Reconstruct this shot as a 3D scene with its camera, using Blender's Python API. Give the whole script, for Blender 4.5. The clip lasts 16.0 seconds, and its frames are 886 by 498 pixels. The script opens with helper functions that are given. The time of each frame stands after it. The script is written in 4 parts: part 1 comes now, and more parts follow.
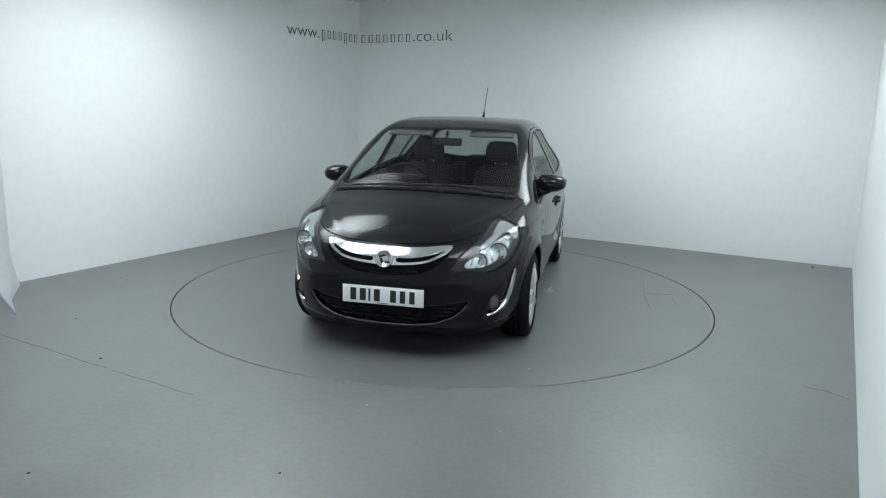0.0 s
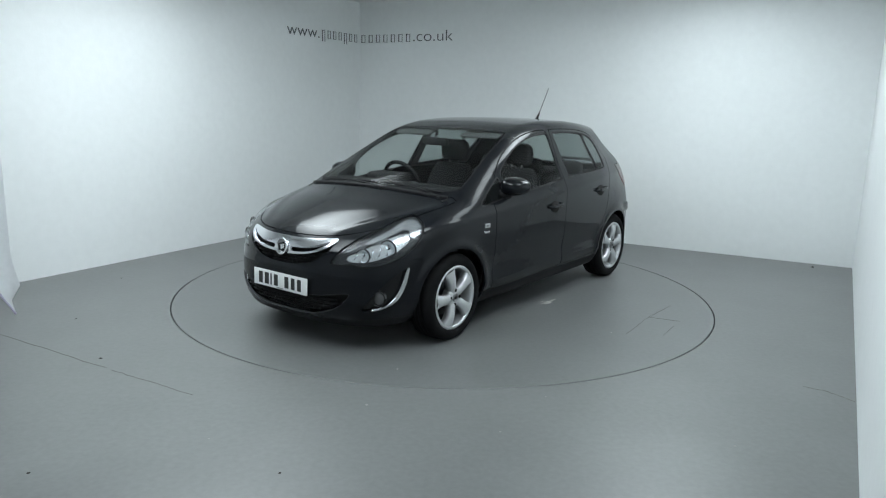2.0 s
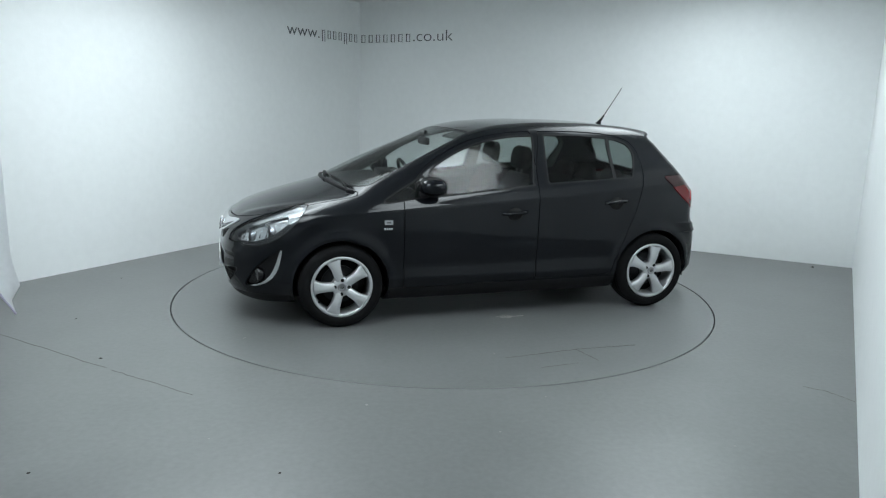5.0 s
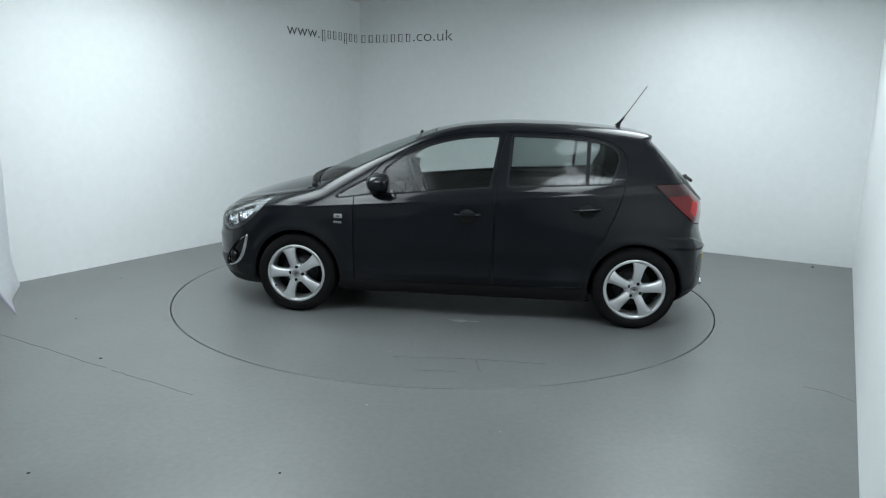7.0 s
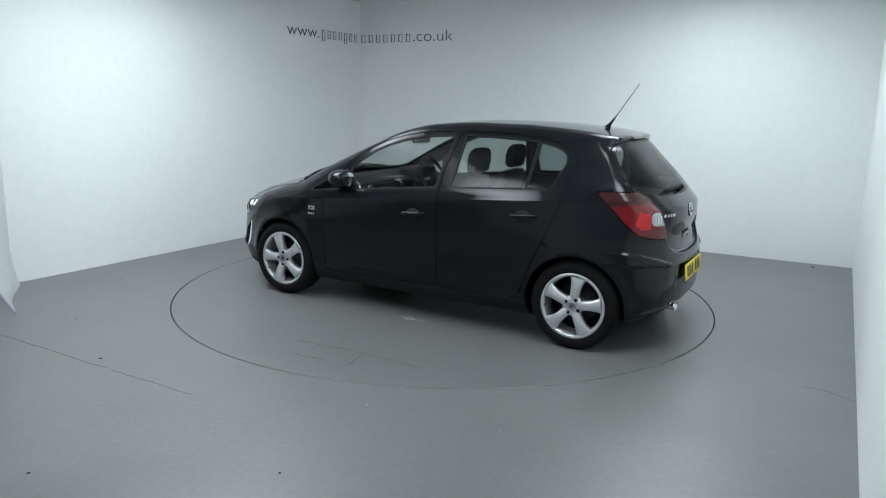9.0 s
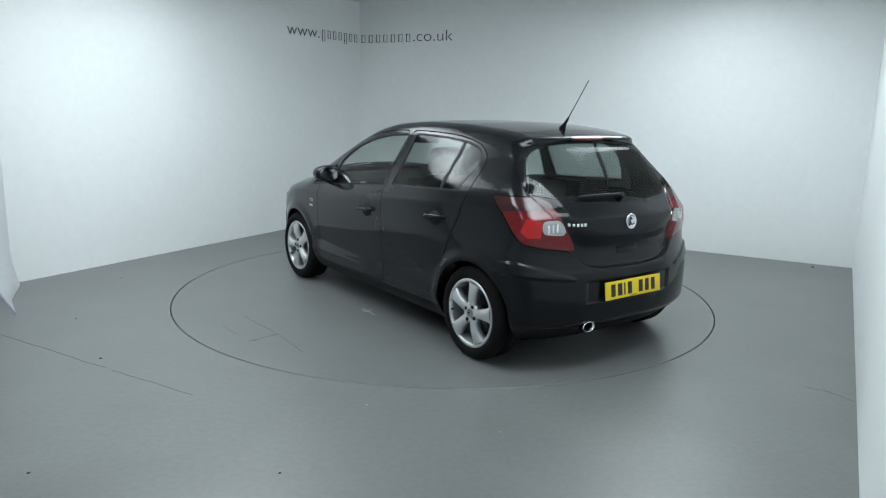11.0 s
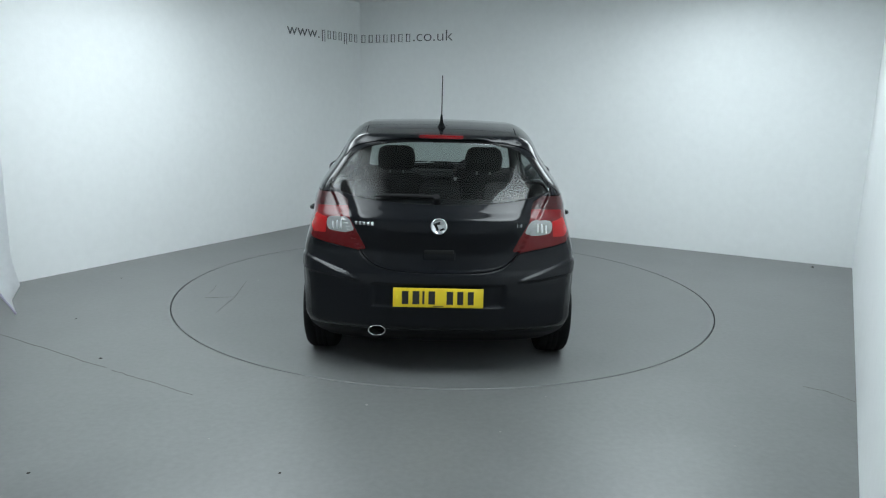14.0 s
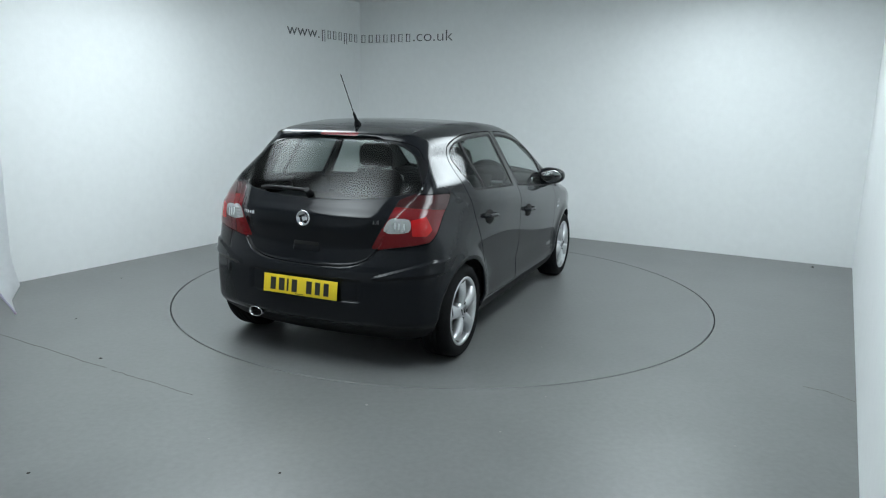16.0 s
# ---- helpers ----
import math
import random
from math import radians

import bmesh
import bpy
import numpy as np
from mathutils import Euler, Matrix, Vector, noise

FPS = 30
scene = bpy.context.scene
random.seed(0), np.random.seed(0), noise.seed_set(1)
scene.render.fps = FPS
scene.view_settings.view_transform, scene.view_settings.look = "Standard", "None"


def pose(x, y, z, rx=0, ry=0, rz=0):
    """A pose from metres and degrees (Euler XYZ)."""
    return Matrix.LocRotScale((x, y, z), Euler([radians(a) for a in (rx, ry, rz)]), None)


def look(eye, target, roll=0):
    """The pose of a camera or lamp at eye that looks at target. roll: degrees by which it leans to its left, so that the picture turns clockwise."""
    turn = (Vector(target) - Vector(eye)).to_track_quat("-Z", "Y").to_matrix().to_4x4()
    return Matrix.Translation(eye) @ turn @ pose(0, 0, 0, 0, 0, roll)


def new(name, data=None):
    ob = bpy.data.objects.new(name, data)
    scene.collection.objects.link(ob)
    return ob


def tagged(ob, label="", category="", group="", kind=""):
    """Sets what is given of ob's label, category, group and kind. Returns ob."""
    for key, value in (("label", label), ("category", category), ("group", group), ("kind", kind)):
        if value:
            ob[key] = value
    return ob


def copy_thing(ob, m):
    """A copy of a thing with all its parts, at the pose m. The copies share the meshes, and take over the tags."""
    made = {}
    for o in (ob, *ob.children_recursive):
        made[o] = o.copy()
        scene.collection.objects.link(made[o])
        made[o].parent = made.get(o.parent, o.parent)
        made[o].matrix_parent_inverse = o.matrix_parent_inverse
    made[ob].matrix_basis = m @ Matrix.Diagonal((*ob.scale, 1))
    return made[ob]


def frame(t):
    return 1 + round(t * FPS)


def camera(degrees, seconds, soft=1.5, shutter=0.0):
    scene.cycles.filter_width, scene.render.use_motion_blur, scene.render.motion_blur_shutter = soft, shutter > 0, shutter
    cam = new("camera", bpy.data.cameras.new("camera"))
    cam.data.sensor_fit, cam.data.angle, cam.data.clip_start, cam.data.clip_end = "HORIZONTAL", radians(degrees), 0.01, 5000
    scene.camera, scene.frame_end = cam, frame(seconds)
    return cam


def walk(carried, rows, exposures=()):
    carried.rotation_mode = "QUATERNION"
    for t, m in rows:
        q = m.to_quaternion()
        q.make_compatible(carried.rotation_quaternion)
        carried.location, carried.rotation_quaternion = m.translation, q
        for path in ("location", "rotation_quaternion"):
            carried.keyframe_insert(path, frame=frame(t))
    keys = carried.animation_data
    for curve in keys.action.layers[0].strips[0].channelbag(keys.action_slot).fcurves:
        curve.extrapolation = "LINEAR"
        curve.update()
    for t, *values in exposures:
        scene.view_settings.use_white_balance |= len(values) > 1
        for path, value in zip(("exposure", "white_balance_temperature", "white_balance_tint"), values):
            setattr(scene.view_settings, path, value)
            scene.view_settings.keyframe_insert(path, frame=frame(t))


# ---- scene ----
cam = camera(63.31, 16.0, soft=1.15)
EYE = look((0, -6.066, 1.598), (-0.0085, 0, 0.357), 1.34)
walk(cam, [(0.0, EYE), (16.0, EYE)])

# ---- world, light and exposure ----
world = bpy.data.worlds.new("world")
scene.world = world
world.use_nodes = True
world.node_tree.nodes["Background"].inputs[0].default_value = (0.5, 0.55, 0.6, 1)
world.node_tree.nodes["Background"].inputs[1].default_value = 0.05
scene.view_settings.exposure = 0.0
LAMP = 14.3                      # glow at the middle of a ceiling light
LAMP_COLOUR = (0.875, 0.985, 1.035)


# ---- materials ----
def material(name, colour, rough=0.5, metal=0.0, coat=0.0, grain=0.0, scale=40.0, bump=0.0, bump_scale=200.0, emit=0.0, spec=0.5, coat_rough=0.03, coat_ior=1.5):
    """Principled surface with colour variation at two scales and a fine relief."""
    m = bpy.data.materials.new(name)
    m.use_nodes = True
    n, l = m.node_tree.nodes, m.node_tree.links
    b = n["Principled BSDF"]
    b.inputs["Base Color"].default_value = (*colour, 1)
    b.inputs["Roughness"].default_value = rough
    b.inputs["Metallic"].default_value = metal
    b.inputs["Coat Weight"].default_value = coat
    b.inputs["Coat Roughness"].default_value = coat_rough
    b.inputs["Coat IOR"].default_value = coat_ior
    b.inputs["Specular IOR Level"].default_value = spec
    co = n.new("ShaderNodeTexCoord")
    if grain:
        big, fine = n.new("ShaderNodeTexNoise"), n.new("ShaderNodeTexNoise")
        big.inputs["Scale"].default_value, fine.inputs["Scale"].default_value = scale * 0.06, scale
        big.inputs["Detail"].default_value = 5
        add = n.new("ShaderNodeMath")
        add.operation = "ADD"
        ramp = n.new("ShaderNodeValToRGB")
        ramp.color_ramp.elements[0].position, ramp.color_ramp.elements[1].position = 0.4, 1.0
        ramp.color_ramp.elements[0].color = (*[c * (1 - grain) for c in colour], 1)
        ramp.color_ramp.elements[1].color = (*[min(1, c * (1 + grain)) for c in colour], 1)
        half = n.new("ShaderNodeMath")
        half.operation = "MULTIPLY"
        half.inputs[1].default_value = 0.7
        for t in (big, fine):
            l.new(co.outputs["Object"], t.inputs["Vector"])
        l.new(big.outputs[0], add.inputs[0])
        l.new(fine.outputs[0], add.inputs[1])
        l.new(add.outputs[0], half.inputs[0])
        l.new(half.outputs[0], ramp.inputs[0])
        l.new(ramp.outputs[0], b.inputs["Base Color"])
    if bump:
        t, bp = n.new("ShaderNodeTexNoise"), n.new("ShaderNodeBump")
        t.inputs["Scale"].default_value = bump_scale
        bp.inputs["Strength"].default_value, bp.inputs["Distance"].default_value = bump, 0.004
        l.new(co.outputs["Object"], t.inputs["Vector"])
        l.new(t.outputs[0], bp.inputs["Height"])
        l.new(bp.outputs[0], b.inputs["Normal"])
    if emit:
        b.inputs["Emission Color"].default_value = (*LAMP_COLOUR, 1)
        b.inputs["Emission Strength"].default_value = emit
    return m


def glass(name, tint, gloss=0.04, rough=0.0):
    """A clear pane: tinted passage, and a gloss that grows towards grazing views."""
    m = bpy.data.materials.new(name)
    m.use_nodes = True
    n, l = m.node_tree.nodes, m.node_tree.links
    n.remove(n["Principled BSDF"])
    tr, gl, mix, lw = n.new("ShaderNodeBsdfTransparent"), n.new("ShaderNodeBsdfGlossy"), n.new("ShaderNodeMixShader"), n.new("ShaderNodeLayerWeight")
    up, by = n.new("ShaderNodeMath"), n.new("ShaderNodeMath")
    up.operation, by.operation = "POWER", "MULTIPLY_ADD"
    up.inputs[1].default_value = 5.0
    by.inputs[1].default_value, by.inputs[2].default_value = 0.7, gloss
    tr.inputs[0].default_value = (*tint, 1)
    gl.inputs["Roughness"].default_value = rough
    l.new(lw.outputs["Facing"], up.inputs[0])
    l.new(up.outputs[0], by.inputs[0])
    l.new(by.outputs[0], mix.inputs[0])
    l.new(tr.outputs[0], mix.inputs[1])
    l.new(gl.outputs[0], mix.inputs[2])
    l.new(mix.outputs[0], n["Material Output"].inputs[0])
    return m


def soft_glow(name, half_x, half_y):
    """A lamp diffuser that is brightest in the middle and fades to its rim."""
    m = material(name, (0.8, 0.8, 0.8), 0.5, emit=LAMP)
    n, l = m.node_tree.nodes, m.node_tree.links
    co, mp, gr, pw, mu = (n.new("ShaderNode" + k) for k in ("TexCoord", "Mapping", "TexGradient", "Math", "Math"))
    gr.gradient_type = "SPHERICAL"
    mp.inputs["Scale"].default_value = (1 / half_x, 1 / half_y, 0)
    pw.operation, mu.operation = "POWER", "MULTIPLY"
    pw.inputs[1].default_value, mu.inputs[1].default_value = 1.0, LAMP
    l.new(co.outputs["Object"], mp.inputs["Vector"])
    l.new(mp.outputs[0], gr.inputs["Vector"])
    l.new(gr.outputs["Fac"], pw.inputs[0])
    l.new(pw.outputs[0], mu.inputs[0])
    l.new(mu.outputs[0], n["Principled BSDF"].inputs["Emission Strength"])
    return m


WALL = material("white_wall_paint", (0.80, 0.82, 0.82), 0.7, grain=0.03, scale=14, bump=0.12, bump_scale=60)
CEILING = material("ceiling_paint", (0.8, 0.81, 0.81), 0.8, grain=0.02, scale=20)
FLOOR = material("grey_floor_paint", (0.150, 0.154, 0.153), 0.36, grain=0.12, scale=30, bump=0.06, bump_scale=60, spec=0.45)
PLATE = material("turntable_paint", (0.140, 0.144, 0.144), 0.34, grain=0.11, scale=30, bump=0.06, bump_scale=60, spec=0.45)
# also colours the sheet that stands in for shade behind the curtain
GROOVE_SHADE = material("dark_groove_and_shade", (0.03, 0.025, 0.022), 0.9)
RUST = material("rusty_groove_edge", (0.120, 0.108, 0.098), 0.8, grain=0.3, scale=30)
SCUFF = material("worn_paint_scuff", (0.36, 0.35, 0.33), 0.7, grain=0.2, scale=120)
CLOTH = material("white_cloth", (0.86, 0.87, 0.89), 0.85, grain=0.04, scale=30, bump=0.1)
HEM = material("lilac_hem", (0.5, 0.47, 0.6), 0.8)
LETTER = material("grey_wall_letter", (0.11, 0.12, 0.125), 0.6)
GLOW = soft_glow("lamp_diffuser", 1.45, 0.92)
LAMP_BODY = material("lamp_housing", (0.75, 0.75, 0.75), 0.4)
PAINT = material("dark_grey_metallic_paint", (0.0038, 0.0047, 0.0066), 0.4, coat=1.0, grain=0.06, scale=600, spec=0.04, coat_rough=0.06, coat_ior=1.34)
SEAM = material("panel_gap", (0.004, 0.004, 0.004), 0.9)
BLACK = material("black_plastic", (0.007, 0.007, 0.008), 0.55, spec=0.2)
GLOSS_BLACK = material("gloss_black_plastic", (0.005, 0.005, 0.006), 0.12, spec=0.35)
RUBBER = material("tyre_rubber", (0.007, 0.007, 0.0075), 0.8, grain=0.2, scale=60, bump=0.15, bump_scale=120, spec=0.12)
ALLOY = material("silver_alloy_paint", (0.56, 0.57, 0.58), 0.36, metal=0.6, coat=0.5, grain=0.06, scale=200)
CHROME = material("chrome", (0.75, 0.76, 0.78), 0.12, metal=1.0)
STEEL = material("brushed_steel", (0.35, 0.35, 0.36), 0.35, metal=1.0, grain=0.2, scale=90)
PANE = glass("window_glass", (0.82, 0.86, 0.85), 0.03, 0.02)
DARK_PANE = glass("rear_window_glass", (0.47, 0.52, 0.51), 0.04, 0.06)
LENS = glass("clear_lens", (0.93, 0.95, 0.96), 0.03)
RED = material("red_lens", (0.115, 0.002, 0.004), 0.25, coat=1.0, spec=0.3, coat_rough=0.05, coat_ior=1.3)
DARK_RED = material("smoked_red_lens", (0.030, 0.002, 0.003), 0.25, coat=1.0, spec=0.3, coat_rough=0.05, coat_ior=1.3)
SILVER = material("lamp_reflector", (0.80, 0.81, 0.83), 0.22, metal=0.95)
GREY_TRIM = material("grey_interior_trim", (0.085, 0.089, 0.087), 0.8, grain=0.1)
DARK_TRIM = material("dark_interior_trim", (0.012, 0.012, 0.013), 0.75, spec=0.2)
SEAT_CLOTH = material("dark_seat_fabric", (0.013, 0.013, 0.0145), 0.95, grain=0.2, scale=40)
WHITE_PLATE = material("white_reflective_plate", (0.80, 0.81, 0.80), 0.4)
YELLOW_PLATE = material("yellow_reflective_plate", (0.78, 0.58, 0.02), 0.4)
INK = material("black_plate_ink", (0.012, 0.012, 0.012), 0.5)
DARK_BEZEL = material("grey_lamp_bezel", (0.035, 0.036, 0.039), 0.3, metal=0.3, spec=0.3)
PALE_LENS = material("pale_lens", (0.30, 0.31, 0.31), 0.18, coat=1.0, grain=0.15, scale=150)
STRIP = material("lamp_strip", (0.40, 0.41, 0.42), 0.25, metal=0.6)
SMOKE = material("smoked_lens", (0.06, 0.06, 0.065), 0.1, coat=1.0)
BRIGHT_RED = material("bright_red_lens", (0.42, 0.006, 0.007), 0.25, coat=1.0, spec=0.3, coat_rough=0.05, coat_ior=1.3)
MIRROR = material("mirror_silver", (0.85, 0.87, 0.87), 0.03, metal=1.0)
BADGE_INK = material("dark_badge_ink", (0.03, 0.03, 0.034), 0.4)


# ---- mesh helpers ----
def mesh_of(verts, faces, normals=None, smooth=True):
    me = bpy.data.meshes.new("mesh")
    me.from_pydata([tuple(map(float, v)) for v in verts], [], faces)
    if smooth:
        me.polygons.foreach_set("use_smooth", [True] * len(me.polygons))
    if normals is not None:
        me.normals_split_custom_set_from_vertices([tuple(map(float, v)) for v in normals])
    me.update()
    return me


def part(name, data, mat, parent, label="", kind=""):
    """Links a bmesh or mesh as one object under a thing or a part."""
    if isinstance(data, bmesh.types.BMesh):
        me = bpy.data.meshes.new(name)
        data.to_mesh(me)
        data.free()
        data = me
    if not data.materials:
        data.materials.append(mat)
    ob = new(name, data)
    ob.parent = parent
    ob.visible_shadow = mat not in (PANE, DARK_PANE, LENS)
    return tagged(ob, label, kind=kind)


def box(size, at=(0, 0, 0), bevel=0.0, m=None, seg=2):
    bm = bmesh.new()
    bmesh.ops.create_cube(bm, size=1)
    bmesh.ops.transform(bm, matrix=Matrix.LocRotScale(at, None, size), verts=bm.verts)
    if bevel:
        bmesh.ops.bevel(bm, geom=bm.edges[:], offset=bevel, segments=seg, affect="EDGES", profile=0.6)
        for f in bm.faces:
            f.smooth = True
    if m:
        bmesh.ops.transform(bm, matrix=m, verts=bm.verts)
    return bm


def join(*bms):
    out = bmesh.new()
    for b in bms:
        me = bpy.data.meshes.new("tmp")
        b.to_mesh(me)
        b.free()
        out.from_mesh(me)
        bpy.data.meshes.remove(me)
    return out


def revolve(profile, n=48, axis="y", smooth=True):
    """Turns a list of (radius, along) round an axis."""
    verts, faces = [], []
    k = len(profile)
    for i in range(n):
        a = 2 * math.pi * i / n
        for r, h in profile:
            c, s = r * math.cos(a), r * math.sin(a)
            verts.append({"y": (c, h, s), "z": (c, s, h), "x": (h, c, s)}[axis])
    for i in range(n):
        for j in range(k - 1):
            a, b = i * k + j, (i + 1) % n * k + j
            faces.append((a, b, b + 1, a + 1) if axis == "y" else (a, b, b + 1, a + 1)[::-1])
    me = mesh_of(verts, faces)
    bm = bmesh.new()
    bm.from_mesh(me)
    bmesh.ops.remove_doubles(bm, verts=bm.verts, dist=1e-5)
    bmesh.ops.recalc_face_normals(bm, faces=bm.faces)
    for f in bm.faces:
        f.smooth = smooth
    bpy.data.meshes.remove(me)
    return bm


def prism(outline, depth, m=None, bevel=0.0):
    """A flat outline in xy, drawn out along z."""
    bm = bmesh.new()
    f = bm.faces.new([bm.verts.new((x, y, 0)) for x, y in outline])
    ext = bmesh.ops.extrude_face_region(bm, geom=[f])
    bmesh.ops.translate(bm, verts=[v for v in ext["geom"] if isinstance(v, bmesh.types.BMVert)], vec=(0, 0, depth))
    bmesh.ops.recalc_face_normals(bm, faces=bm.faces)
    if bevel:
        bmesh.ops.bevel(bm, geom=bm.edges[:], offset=bevel, segments=2, affect="EDGES")
    if m:
        bmesh.ops.transform(bm, matrix=m, verts=bm.verts)
    return bm


def tube(points, radius, n=10, ends=True):
    """A round bar along points; radius may be a list."""
    pts = [Vector(p) for p in points]
    bm, rings = bmesh.new(), []
    for i, p in enumerate(pts):
        d = (pts[min(i + 1, len(pts) - 1)] - pts[max(i - 1, 0)]).normalized()
        q = d.to_track_quat("Z", "Y")
        r = radius[i] if isinstance(radius, (list, tuple)) else radius
        rings.append([bm.verts.new(p + q @ Vector((r * math.cos(2 * math.pi * k / n), r * math.sin(2 * math.pi * k / n), 0))) for k in range(n)])
    for a, b in zip(rings, rings[1:]):
        for k in range(n):
            bm.faces.new((a[k], a[(k + 1) % n], b[(k + 1) % n], b[k])).smooth = True
    if ends:
        bm.faces.new(rings[0][::-1])
        bm.faces.new(rings[-1])
    return bm


# ---- the room ----
CORNER, RIGHT, LEFT = Vector((-1.215, 4.06, 0)), Vector((4.257, 1.254, 0)), Vector((-5.95, -4.1, 0))
BACK = Vector((-0.05, -6.65, 0))
HEIGHT = 2.88


def wall(name, a, b, label, thick=0.15, over=0.0):
    d = (b - a).normalized()
    out = Vector((-d.y, d.x, 0))
    a, b = a - d * over, b + d * over
    bm = bmesh.new()
    low = [bm.verts.new(v) for v in (a, b, b + out * thick, a + out * thick)]
    f = bm.faces.new(low)
    ext = bmesh.ops.extrude_face_region(bm, geom=[f])
    bmesh.ops.translate(bm, verts=[v for v in ext["geom"] if isinstance(v, bmesh.types.BMVert)], vec=(0, 0, HEIGHT + 0.1))
    bmesh.ops.recalc_face_normals(bm, faces=bm.faces)
    return tagged(part(name, bm, WALL, None), label, "wall", kind="structure")


wall("wall_north", LEFT, CORNER, "white painted plaster wall with grey lettering near the corner")
wall("wall_east", CORNER, RIGHT, "white painted plaster wall behind the turntable")
wall("wall_south", RIGHT, BACK, "white painted plaster side wall meeting the grey floor")
wall("wall_west", BACK, LEFT, "plain white painted wall closing the showroom")

RADIUS = 2.219
fl = revolve([(RADIUS + 0.0075, -0.06), (RADIUS + 0.009, 0.0), (14.0, 0.0), (14.0, -0.06)], 160, "z", False)
tagged(part("floor", fl, FLOOR, None), "grey painted concrete showroom floor, lightly worn", "floor", kind="structure")
tagged(part("floor_groove_base", revolve([(0.0, -0.07), (RADIUS + 0.05, -0.07), (RADIUS + 0.05, -0.062)], 96, "z"), GROOVE_SHADE, None),
       "dark gap round the turntable", "floor", kind="structure")
bm = bmesh.new()
ring = [CORNER, RIGHT, BACK, LEFT]
bm.faces.new([bm.verts.new(v + Vector((0, 0, HEIGHT))) for v in ring])
ext = bmesh.ops.extrude_face_region(bm, geom=bm.faces[:])
bmesh.ops.translate(bm, verts=[v for v in ext["geom"] if isinstance(v, bmesh.types.BMVert)], vec=(0, 0, 0.08))
bmesh.ops.recalc_face_normals(bm, faces=bm.faces)
tagged(part("ceiling", bm, CEILING, None), "flat white ceiling", "ceiling", kind="structure")

# turntable, with its worn paint
turntable = new("turntable")
tagged(turntable, "round grey painted turntable set flush in the floor", "turntable")
part("plate", revolve([(0.0, 0.001), (RADIUS - 0.5, 0.001), (RADIUS - 0.004, 0.001), (RADIUS, -0.003), (RADIUS, -0.05), (0, -0.05)], 160, "z", False), PLATE, turntable)


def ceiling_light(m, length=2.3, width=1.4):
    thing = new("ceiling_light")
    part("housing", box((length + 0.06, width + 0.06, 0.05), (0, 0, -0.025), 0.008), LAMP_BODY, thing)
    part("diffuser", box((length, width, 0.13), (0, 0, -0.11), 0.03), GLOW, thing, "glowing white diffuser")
    tagged(thing, "unseen white ceiling light panel with a fading glow", "ceiling light", "ceiling lights")
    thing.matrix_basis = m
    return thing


# unseen lights, placed by wall glow and reflections; size and fade are chosen
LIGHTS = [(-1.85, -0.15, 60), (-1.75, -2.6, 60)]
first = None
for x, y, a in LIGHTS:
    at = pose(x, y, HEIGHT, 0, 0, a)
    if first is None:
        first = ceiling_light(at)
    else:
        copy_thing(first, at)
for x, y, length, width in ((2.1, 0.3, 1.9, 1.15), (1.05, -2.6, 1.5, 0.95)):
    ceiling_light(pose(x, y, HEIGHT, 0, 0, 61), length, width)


# ---- curtain, wall lettering, floor marks ----
def curtain():
    thing = new("curtain")
    a, along, n, m = Vector((-3.10, -1.06, 0)), Vector((-0.97, -0.24, 0)).normalized(), 60, 26
    out = Vector((along.y, -along.x, 0))
    verts, faces = [], []
    for layer in (0, 1):
        for i in range(n + 1):
            u = 1.3 * i / n
            for k in range(m + 1):
                t = k / m
                hem = 0.012 + 0.34 * (1 - math.exp(-u / 0.16))
                z = hem + (HEIGHT - 0.03 - hem) * t
                fold = (0.022 * math.sin(u * 17 + 0.8 * math.sin(3 * t)) * (1.2 - 0.5 * t) + 0.007 * math.sin(u * 41)) * min(1, 0.3 + u * 4)
                flare = 0.05 * math.exp(-((z - 0.25) / 0.09) ** 2) * math.exp(-u / 0.1) - 0.03 * math.exp(-((z - 0.14) / 0.06) ** 2) * math.exp(-u / 0.1)
                verts.append(a + along * (u - flare) + out * (fold + 0.004 * layer) + Vector((0, 0, z)))
    w = m + 1
    for i in range(n):
        for k in range(m):
            q = (i * w + k, (i + 1) * w + k, (i + 1) * w + k + 1, i * w + k + 1)
            faces.append(q)
            faces.append(tuple(v + (n + 1) * w for v in q[::-1]))
    part("cloth", mesh_of(verts, faces), CLOTH, thing, "white hanging cloth")
    hem = [verts[i * w] + Vector((0, 0, 0.004)) for i in range(n + 1)]
    part("hem", tube(hem, 0.008, 6), HEM, thing, "lilac hem")
    # near-black sheet painted in for the unlit space under the raised hem
    back = [a + along * (0.17 + 1.1 * i / 10) + out * 0.16 for i in range(11)]
    bv = [v + Vector((0, 0, z)) for v in back for z in (0.0, HEIGHT - 0.02)]
    bf = [(2 * i, 2 * i + 2, 2 * i + 3, 2 * i + 1) for i in range(10)]
    bv += [v - out * 0.01 for v in bv]
    bf += [tuple(i + 22 for i in f[::-1]) for f in bf]
    part("lining", mesh_of(bv, bf), GROOVE_SHADE, thing, "dark sheet standing in for the shade behind the cloth")
    rail = tube([a + Vector((0, 0, HEIGHT - 0.02)), a + along * 1.4 + Vector((0, 0, HEIGHT - 0.02))], 0.015, 10)
    part("rail", rail, LAMP_BODY, thing)
    tagged(thing, "white cloth curtain with a loose raised hem", "curtain")


curtain()


